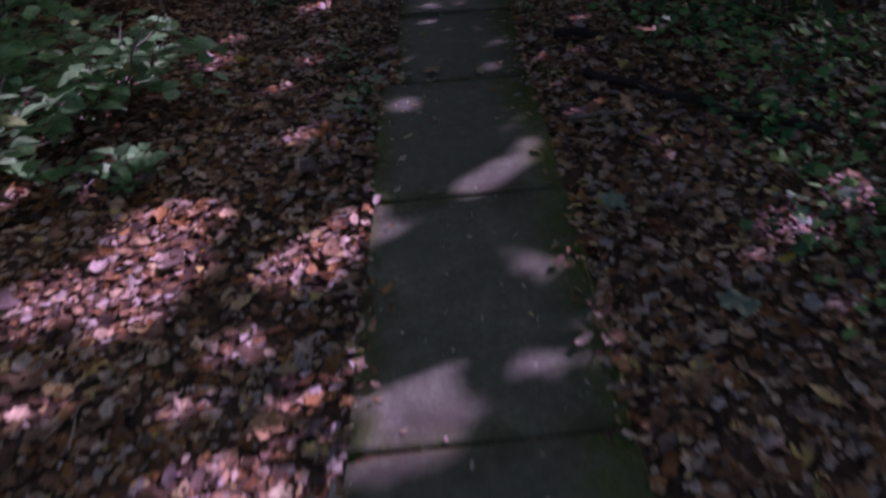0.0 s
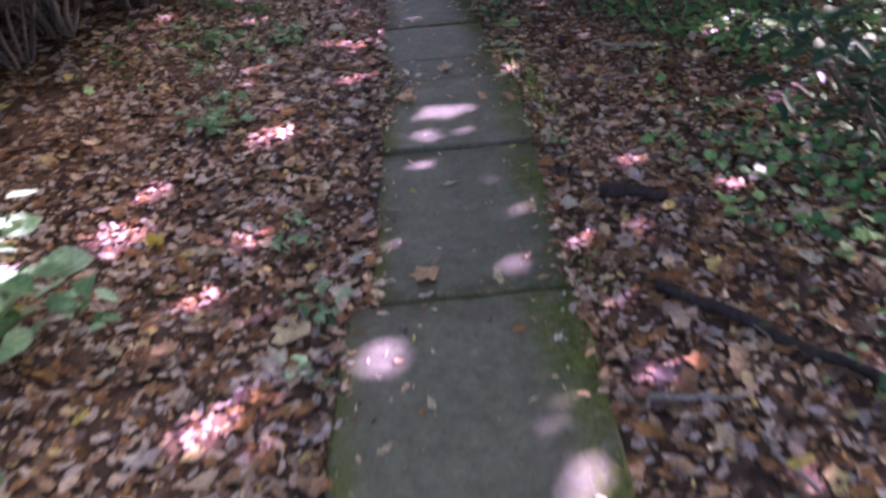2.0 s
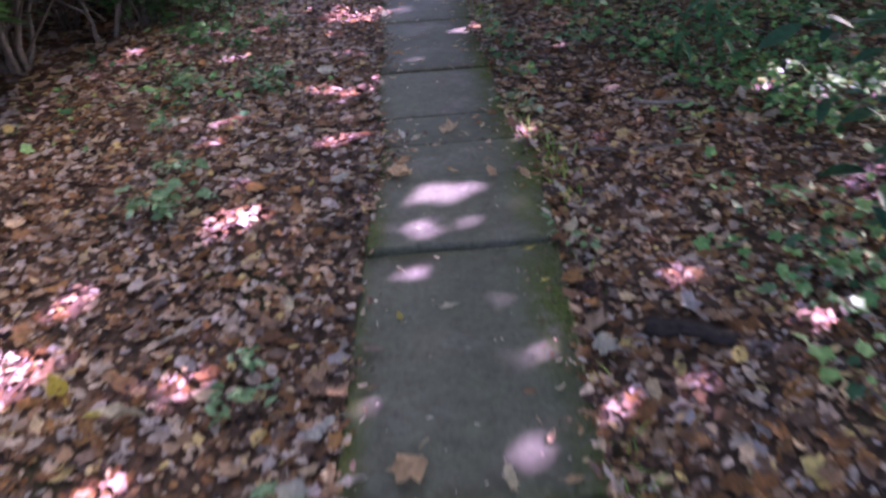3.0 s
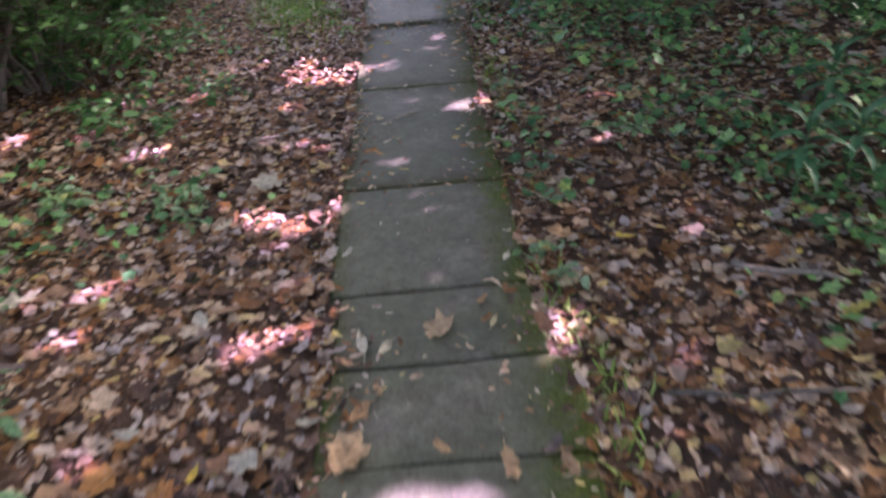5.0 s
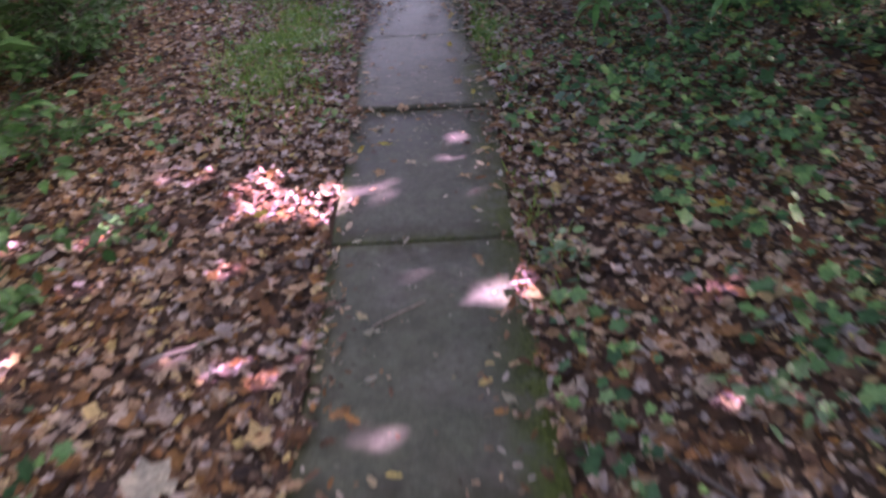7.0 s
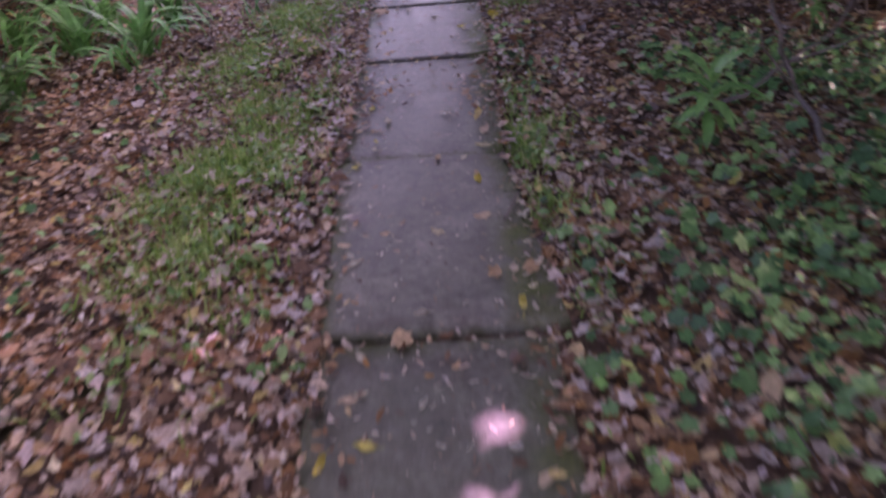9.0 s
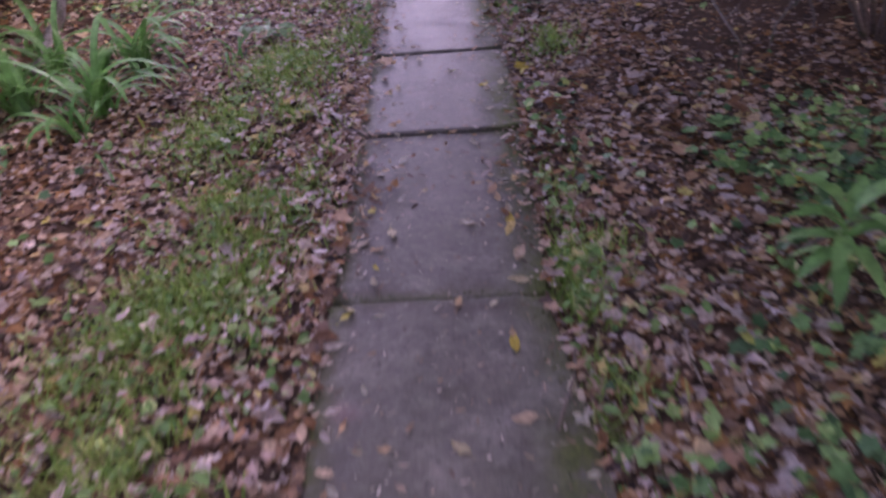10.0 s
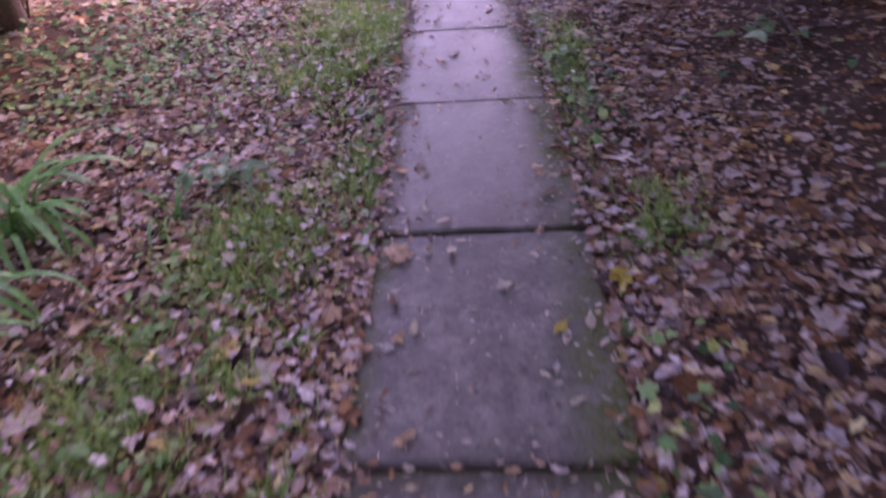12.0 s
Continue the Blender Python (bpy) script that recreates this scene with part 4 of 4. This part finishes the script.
for key, template, broad in (("maple", MAPLE, 1.0), ("oak", OAK, 0.7), ("oval", FINE, 0.6), ("long", FINE, 0.38)):
    for j in range(2):
        SHAPES[key, j] = (template, (0.05, 0.12)[j], (0.03, 0.14)[j], broad, 7 * j + len(SHAPES))
LEAF_MESH = {}


def fallen_leaf(kind, j, material, x, y, size, yaw, label, lift=0.0, tilt=0.0):
    key = (kind, j, material.name)
    if key not in LEAF_MESH:
        bm = leaf_shape(*SHAPES[kind, j])
        me = bpy.data.meshes.new("fallen_leaf")
        bm.to_mesh(me)
        bm.free()
        me.materials.append(material)
        LEAF_MESH[key] = me
    ob = new("fallen_leaf", LEAF_MESH[key])
    l, r = path_edges(y)
    z = slab_top(x, y) + 0.002 if l < x < r else float(ground(x, y)) + 0.03
    ob.matrix_basis = pose(x, y, z + lift, 0, tilt, yaw) @ Matrix.Scale(size, 4)
    return tagged(ob, label, "leaf", "single fallen leaves")


TAN, YEL, PAL = "curled tan fallen leaf", "yellow fallen leaf", "pale dry fallen leaf"
FIRST_LEAVES = [
    ("maple", "F", 0.18, 3.19, 0.115, 240), ("oak", "P", 0.41, 3.14, 0.075, 280), ("oval", "F", 0.55, 3.12, 0.047, 0), ("maple", "P", -0.09, 3.17, 0.096, 290),
    ("maple", "P", -0.22, 2.98, 0.150, 160), ("maple", "P", -0.26, 2.88, 0.102, 180), ("oak", "P", -0.04, 3.34, 0.102, 220), ("oval", "F", 0.69, 2.52, 0.051, 100),
    ("oval", "F", 0.77, 2.51, 0.050, 350), ("oval", "F", 0.79, 2.41, 0.048, 10), ("long", "Y", 0.92, 2.51, 0.041, 100), ("oval", "Y", -0.78, 3.58, 0.113, 130),
    ("oval", "Y", -0.63, 3.46, 0.056, 200), ("long", "P", -0.74, 2.98, 0.089, 140), ("oval", "Y", -1.10, 3.21, 0.071, 40), ("long", "P", 0.05, 3.17, 0.076, 10),
    ("oval", "P", 0.32, 3.77, 0.065, 0), ("maple", "F", 0.18, 4.61, 0.108, 10), ("oval", "Y", -0.74, 2.72, 0.057, 50), ("long", "P", -0.56, 3.45, 0.129, 350)]
MIDDLE_LEAVES = [
    ("maple", "F", 0.19, 4.65, 0.119, 60), ("oval", "F", 0.21, 4.77, 0.075, 230), ("maple", "P", -0.06, 4.65, 0.099, 270), ("oval", "Y", -0.17, 4.63, 0.051, 80),
    ("long", "P", 0.21, 5.01, 0.101, 100), ("maple", "F", 0.43, 5.05, 0.115, 150), ("maple", "F", 0.86, 5.48, 0.102, 90), ("oval", "Y", 1.07, 5.43, 0.069, 350),
    ("maple", "P", -0.21, 6.00, 0.150, 60), ("oval", "F", 0.41, 4.64, 0.056, 320), ("oak", "F", 0.56, 4.56, 0.093, 280), ("oval", "P", -0.28, 5.18, 0.084, 300),
    ("oak", "P", -0.88, 5.34, 0.150, 40), ("maple", "F", -0.50, 5.41, 0.101, 140), ("oval", "F", -0.45, 5.19, 0.074, 220), ("oval", "P", -0.36, 4.76, 0.070, 170),
    ("oval", "Y", 1.56, 5.25, 0.046, 230), ("oval", "P", 0.38, 4.95, 0.019, 240), ("oak", "F", 0.56, 5.16, 0.053, 230), ("oak", "P", 0.08, 4.77, 0.076, 20)]
LATER_LEAVES = [
    ("maple", "F", 0.34, 7.92, 0.082, 340), ("maple", "F", 0.61, 8.16, 0.056, 200), ("maple", "F", 0.71, 8.17, 0.069, 320), ("long", "Y", 0.67, 8.02, 0.076, 90),
    ("oval", "P", 0.24, 7.87, 0.048, 130), ("oval", "P", 0.15, 7.72, 0.031, 310), ("oval", "P", 0.40, 7.71, 0.038, 60), ("oval", "P", 0.25, 7.75, 0.039, 20),
    ("maple", "F", 0.38, 7.42, 0.051, 130), ("maple", "F", 0.26, 7.35, 0.056, 240), ("oval", "F", 0.66, 7.49, 0.061, 40), ("maple", "F", 0.75, 7.71, 0.067, 310),
    ("oak", "P", 0.65, 7.38, 0.058, 120), ("oval", "P", 0.72, 7.30, 0.051, 80), ("maple", "F", 1.39, 7.73, 0.097, 190), ("maple", "Y", 1.32, 7.15, 0.069, 320),
    ("oval", "F", 0.77, 7.15, 0.064, 310), ("oval", "F", 0.70, 7.20, 0.047, 310), ("oak", "F", -0.21, 8.19, 0.106, 110), ("oval", "F", 0.59, 7.30, 0.047, 0)]
FAR_LEAVES = [
    ("oval", "P", 0.25, 9.22, 0.065, 280), ("oval", "F", 0.64, 9.08, 0.071, 250), ("oval", "F", 0.59, 8.73, 0.039, 270), ("oval", "F", 0.72, 8.70, 0.045, 0),
    ("oval", "P", 0.15, 8.50, 0.047, 10), ("oval", "F", 0.28, 8.39, 0.032, 180), ("oval", "Y", -0.18, 8.52, 0.064, 120), ("oak", "P", 0.49, 9.26, 0.064, 150),
    ("oval", "P", 0.16, 9.49, 0.038, 330), ("oval", "F", 0.07, 8.53, 0.058, 70), ("maple", "Y", 1.21, 9.34, 0.071, 190), ("oval", "P", 0.46, 10.49, 0.055, 110),
    ("oval", "P", 0.63, 9.33, 0.051, 100), ("oak", "F", -0.10, 9.47, 0.085, 290), ("oval", "F", -0.20, 9.48, 0.074, 50), ("oak", "P", 0.21, 8.98, 0.056, 110),
    ("oval", "P", 0.55, 8.85, 0.036, 40), ("oak", "P", 0.35, 9.47, 0.041, 50), ("oval", "F", 0.60, 9.40, 0.048, 100), ("oval", "F", 1.10, 8.60, 0.042, 250)]
LAST_LEAVES = [
    ("oak", "P", 0.46, 10.48, 0.056, 200), ("oval", "P", 0.15, 10.26, 0.049, 160), ("maple", "F", 0.15, 10.64, 0.108, 60), ("oval", "P", 0.24, 10.66, 0.065, 280),
    ("oval", "P", 0.31, 10.66, 0.065, 280), ("oval", "P", 0.58, 10.18, 0.035, 80), ("oval", "P", 0.58, 10.13, 0.028, 20), ("maple", "F", -0.71, 10.04, 0.135, 110),
    ("oval", "F", -0.15, 9.88, 0.047, 50), ("oval", "P", 0.22, 10.88, 0.044, 280), ("oval", "P", 0.20, 11.11, 0.047, 180), ("oval", "P", 0.66, 11.06, 0.045, 180),
    ("oval", "P", 0.44, 12.10, 0.051, 100), ("oval", "F", 0.46, 9.90, 0.035, 180), ("oval", "F", 0.34, 9.91, 0.034, 340), ("oval", "F", 0.59, 11.13, 0.041, 80),
    ("oak", "P", 0.22, 10.32, 0.057, 270), ("oval", "F", -0.50, 10.67, 0.098, 0), ("long", "P", 0.90, 12.42, 0.117, 110), ("long", "P", 1.05, 12.34, 0.113, 330)]
KINDS = {"F": (M_FALLEN, TAN), "P": (M_PALE, PAL), "Y": (M_YELLOW, YEL)}
for i, (kind, m, x, y, size, yaw) in enumerate(FIRST_LEAVES + MIDDLE_LEAVES + LATER_LEAVES + FAR_LEAVES + LAST_LEAVES):
    l, r = path_edges(y)
    fallen_leaf(kind, i % 2, KINDS[m][0], x, y, size, yaw, KINDS[m][1] + (" on a slab" if l < x < r else " on leaf litter"), 0.004)
fallen_leaf("maple", 0, M_SAGE, 0.86, 1.38, 0.14, 200, "pale green fallen leaf on litter")
fallen_leaf("maple", 1, M_FALLEN, -0.36, 1.14, 0.12, 20, TAN + " beside the paving")
fallen_leaf("maple", 0, M_SAGE, 0.68, 1.92, 0.12, 20, "grey-green fallen leaf beside the paving")
rnd = random.Random(901)
for i in range(150):
    y = rnd.uniform(7.2, 13.8) if rnd.random() < 0.72 else rnd.uniform(0.8, 7.2)
    l, r = (float(v) for v in path_edges(y))
    f = rnd.random()
    f = f * 0.3 if rnd.random() < 0.45 else (1 - f * 0.3 if rnd.random() < 0.6 else f)
    kind = rnd.choice(["oval", "long", "oval", "oak"])
    m = rnd.choice([M_FALLEN, M_PALE, M_FALLEN, M_PALE, M_FALLEN, M_PALE, M_PALE, M_YELLOW])
    fallen_leaf(kind, rnd.randint(0, 1), m, l + 0.01 + (r - l - 0.02) * f, y, rnd.uniform(0.026, 0.064), rnd.uniform(0, 360),
                {"fallen_leaf": "small tan fallen leaf on a slab", "pale_leaf": "small pale fallen leaf on a slab", "yellow_leaf": "small yellow fallen leaf on a slab"}[m.name])
for i in range(90):
    y = rnd.uniform(0.9, 13.5)
    l, r = (float(v) for v in path_edges(y))
    x = l - 0.05 - rnd.random() ** 1.5 * 1.3 if rnd.random() < 0.5 else r + 0.05 + rnd.random() ** 1.5 * 1.5
    m = rnd.choice([M_FALLEN, M_FALLEN, M_FALLEN, M_PALE, M_PALE, M_YELLOW])
    fallen_leaf(rnd.choice(["maple", "oak", "oval"]), rnd.randint(0, 1), m, x, y, rnd.uniform(0.05, 0.10), rnd.uniform(0, 360),
                {"fallen_leaf": "curled tan fallen leaf on leaf litter", "pale_leaf": "pale dry fallen leaf on leaf litter", "yellow_leaf": "yellow fallen leaf on leaf litter"}[m.name], 0.004, rnd.uniform(-14, 14))

# ---- trees that shade the path ----
# Gaps in the crowns, given by the place on the ground that the sun reaches through them, and their size.
GAPS = [  # over the first two slabs and the litter beside them
    (0.03, 1.35, 0.102), (-0.02, 1.12, 0.143), (-0.12, 1.01, 0.062), (0.44, 1.33, 0.080), (0.29, 1.26, 0.053), (0.36, 1.64, 0.051), (0.24, 2.11, 0.075),
    (0.37, 2.23, 0.070), (-0.08, 1.89, 0.052), (-0.09, 2.05, 0.031), (-1.05, 1.72, 0.16), (-0.83, 1.83, 0.24), (-0.80, 1.64, 0.10), (-0.80, 2.08, 0.2),
    (-0.29, 1.83, 0.14), (-0.19, 1.97, 0.08), (-0.45, 1.45, 0.075), (-0.54, 1.28, 0.035), (-0.26, 1.26, 0.085), (-0.99, 1.29, 0.12), (-0.40, 1.00, 0.13),
    (-0.59, 1.03, 0.043), (1.26, 1.78, 0.095), (1.51, 1.92, 0.09), (0.79, 2.69, 0.029), (1.07, 1.63, 0.041)]
GAPS += [  # over the third to the fifth slab
    (0.25, 4.18, 0.045), (0.42, 4.22, 0.025), (0.60, 4.31, 0.032), (0.23, 3.97, 0.036), (0.01, 2.81, 0.078), (0.44, 2.57, 0.05), (0.49, 2.38, 0.055),
    (0.45, 3.23, 0.022), (0.57, 3.56, 0.025), (-0.45, 4.39, 0.104), (-0.88, 4.03, 0.075), (-0.93, 3.69, 0.101), (-0.41, 3.58, 0.053), (-0.52, 3.25, 0.037),
    (-0.36, 2.77, 0.031), (-0.23, 2.80, 0.039), (-0.39, 2.69, 0.045), (-0.25, 2.62, 0.031), (-0.44, 2.64, 0.032), (1.41, 3.61, 0.051), (1.06, 3.86, 0.041),
    (0.72, 3.34, 0.026), (0.77, 3.01, 0.026), (0.97, 3.40, 0.023), (2.08, 5.33, 0.079), (2.20, 5.08, 0.075), (2.42, 5.06, 0.04),
    (1.55, 2.97, 0.022)]
GAPS += [  # over the middle of the walk and the last sunlit slab
    (0.30, 4.44, 0.075), (0.43, 4.47, 0.06), (-0.14, 5.08, 0.050), (0.04, 5.13, 0.037), (-0.67, 5.44, 0.029), (-0.59, 5.46, 0.024), (-0.69, 5.19, 0.025), (-1.49, 6.57, 0.036),
    (-1.19, 6.58, 0.035), (0.73, 4.91, 0.030), (0.79, 5.02, 0.031), (-0.47, 4.69, 0.025), (0.65, 6.59, 0.081), (0.31, 6.09, 0.022),
    (0.27, 6.57, 0.029), (-0.04, 5.74, 0.055), (0.07, 5.77, 0.045), (-0.18, 5.81, 0.051), (0.02, 6.36, 0.032), (-0.14, 6.36, 0.025), (-0.71, 7.03, 0.042),
    (-1.03, 6.98, 0.033), (-1.94, 8.75, 0.053), (1.18, 6.17, 0.029), (1.36, 5.63, 0.024), (-0.20, 6.83, 0.030), (-0.78, 6.42, 0.042)]
GAPS += [(0.58, 7.60, 0.024), (0.54, 7.48, 0.034), (0.28, 7.25, 0.034), (0.61, 7.67, 0.022), (-0.43, 7.47, 0.033), (-0.14, 7.29, 0.08), (-0.24, 7.40, 0.032),
    (0.10, 7.21, 0.065), (0.09, 7.13, 0.050), (0.66, 7.07, 0.019), (-0.60, 7.45, 0.038), (0.89, 7.64, 0.018)]
GAPS += [(-1.6, 2.3, 0.2), (-1.4, 2.9, 0.2), (-1.12, 2.42, 0.12), (-1.3, 3.4, 0.12), (-1.7, 3.2, 0.12), (2.0, 4.3, 0.07), (-0.01, 7.22, 0.05)]  # over the shrubs
TREES = [(-4.9, 4.2), (-5.0, 8.0), (5.6, 3.2), (7.5, 6.6), (5.8, 9.6), (7.4, 14.2), (9.6, 2.6), (9.8, 10.4), (4.6, -1.2)]

leaf_rng = np.random.default_rng(417)
n = 150000
span = np.stack([leaf_rng.uniform(-3.4, 5.2, n), leaf_rng.uniform(-2.5, 13.7, n)], 1)  # where the shade falls
hz = leaf_rng.uniform(2.9, 4.9, n)
shift = np.array([SUN.x, SUN.y]) / SUN.z
px, py = span[:, 0] + shift[0] * hz, span[:, 1] + shift[1] * hz
open_ = np.zeros(n, bool)
ca, sa = math.cos(SUN_AZ), math.sin(SUN_AZ)
for cx, cy, rad in GAPS:
    dx, dy = span[:, 0] - cx, span[:, 1] - cy
    u, w = dx * ca + dy * sa, -dx * sa + dy * ca
    open_ |= (u / (0.95 * rad + 0.042)) ** 2 + (w / (0.80 * rad + 0.038)) ** 2 < 1
# the crowns are thicker beyond the last sunlit slab
m = 14500
more = np.stack([leaf_rng.uniform(-4.4, -1.5, m), leaf_rng.uniform(8.0, 14.6, m)], 1)
mh = leaf_rng.uniform(2.9, 4.9, m)
# low unseen leaf clouds added to the crowns to darken both sides
shade_leaves = np.stack([leaf_rng.uniform(1.1, 5.0, 26000), leaf_rng.uniform(10.2, 16.5, 26000), leaf_rng.uniform(1.4, 3.0, 26000)], 1)
shade_leaves_left = np.stack([leaf_rng.uniform(-3.8, -0.85, 36000), leaf_rng.uniform(0.4, 9.6, 36000), leaf_rng.uniform(1.9, 3.2, 36000)], 1)
crown_pos = np.concatenate([shade_leaves_left, np.stack([px, py, hz], 1)[~open_], shade_leaves, np.stack([more[:, 0] + shift[0] * mh, more[:, 1] + shift[1] * mh, mh], 1)])
n = len(crown_pos)
owner = np.argmin(np.stack([np.hypot(crown_pos[:, 0] - tx, crown_pos[:, 1] - ty) for tx, ty in TREES]), 0)
tree_rnd = random.Random(77)
for i, (tx, ty) in enumerate(TREES):
    mine = crown_pos[owner == i]
    if not len(mine):
        continue
    tree = tagged(new("tree"), "tall broadleaf tree whose crown shades the path", "tree", "trees round the path")
    tz = float(ground(tx, ty))
    tree.location = (tx, ty, tz)
    bm = bmesh.new()
    trunk = wander((0, 0, -0.2), (tree_rnd.uniform(-0.3, 0.3), tree_rnd.uniform(-0.3, 0.3), 4.3), 9, 0.07, tree_rnd)
    tube(bm, trunk, [0.24, 0.19] + taper(0.17, 0.06, 8), 12)
    part("trunk", bm, M_BARK, tree)
    for k in range(7):
        s = trunk[tree_rnd.randint(4, 8)]
        e = Vector(mine[tree_rnd.randrange(len(mine))]) - Vector((tx, ty, tz))
        bm = bmesh.new()
        tube(bm, wander(s, e, 6, 0.14, tree_rnd), taper(0.06, 0.012, 7), 7)
        part("limb", bm, M_BARK, tree)
    k = len(mine)
    g = np.random.default_rng(1000 + i)
    v, t = spread(DIAMOND, mine - np.array([tx, ty, tz]), g.uniform(0, math.tau, k), g.normal(0, 0.4, k), g.normal(0, 0.4, k), g.uniform(0.10, 0.155, k), g.uniform(0.10, 0.15, k), -0.1, 0.1)
    crown = new("crown", mesh_from("crown", v, t, M_CANOPY, False))
    crown.parent = tree

bm = bmesh.new()
rnd = random.Random(5)
tube(bm, wander((0, 0, -0.1), (-0.15, 0.4, 3.2), 8, 0.03, rnd), [0.13, 0.10] + taper(0.09, 0.05, 7), 12)
sapling = tagged(new("tree"), "slim brown tree trunk rising from ivy", "tree")
sapling.location = low(-2.42, 12.95, 0.0)
part("trunk", bm, M_BARK, sapling)

# ---- paving ----
paving = tagged(new("path"), "narrow garden path of worn mossy concrete slabs", "path", kind="structure")
rnd = random.Random(3)
for y0, y1, a0, b0, a1, b1, top, tip in SLABS:
    mid = Vector(((a0 + b0 + a1 + b1) / 4, (y0 + y1) / 2, top))
    corners = [Vector((a0, y0, 0)), Vector((b0, y0, 0)), Vector((b1, y1, 0)), Vector((a1, y1, 0))]
    ring = []
    for k in range(4):
        p, q = corners[k], corners[(k + 1) % 4]
        steps = 7
        for s in range(steps):
            f = s / steps
            w = p.lerp(q, f)
            inward = (Vector((mid.x, mid.y, 0)) - w).normalized()
            w += inward * (rnd.uniform(0.008, 0.016) if s == 0 else rnd.uniform(-0.002, 0.0035))
            ring.append(w - Vector((mid.x, mid.y, 0)))
    bm = bmesh.new()
    levels = []
    for inset, z in ((0.011, 0.0), (0.003, -0.005), (0.0, -0.014), (0.001, -0.075)):
        lv = []
        for w in ring:
            p = w * (1 - inset / w.length)
            lv.append(bm.verts.new((p.x, p.y, z + tip * p.x / 0.33)))
        levels.append(lv)
    k = len(ring)
    bm.faces.new(levels[0])
    for u, v in zip(levels, levels[1:]):
        for s in range(k):
            bm.faces.new((v[s], v[(s + 1) % k], u[(s + 1) % k], u[s]))
    ob = part("slab", bm, M_SLAB, paving)
    ob.location = mid
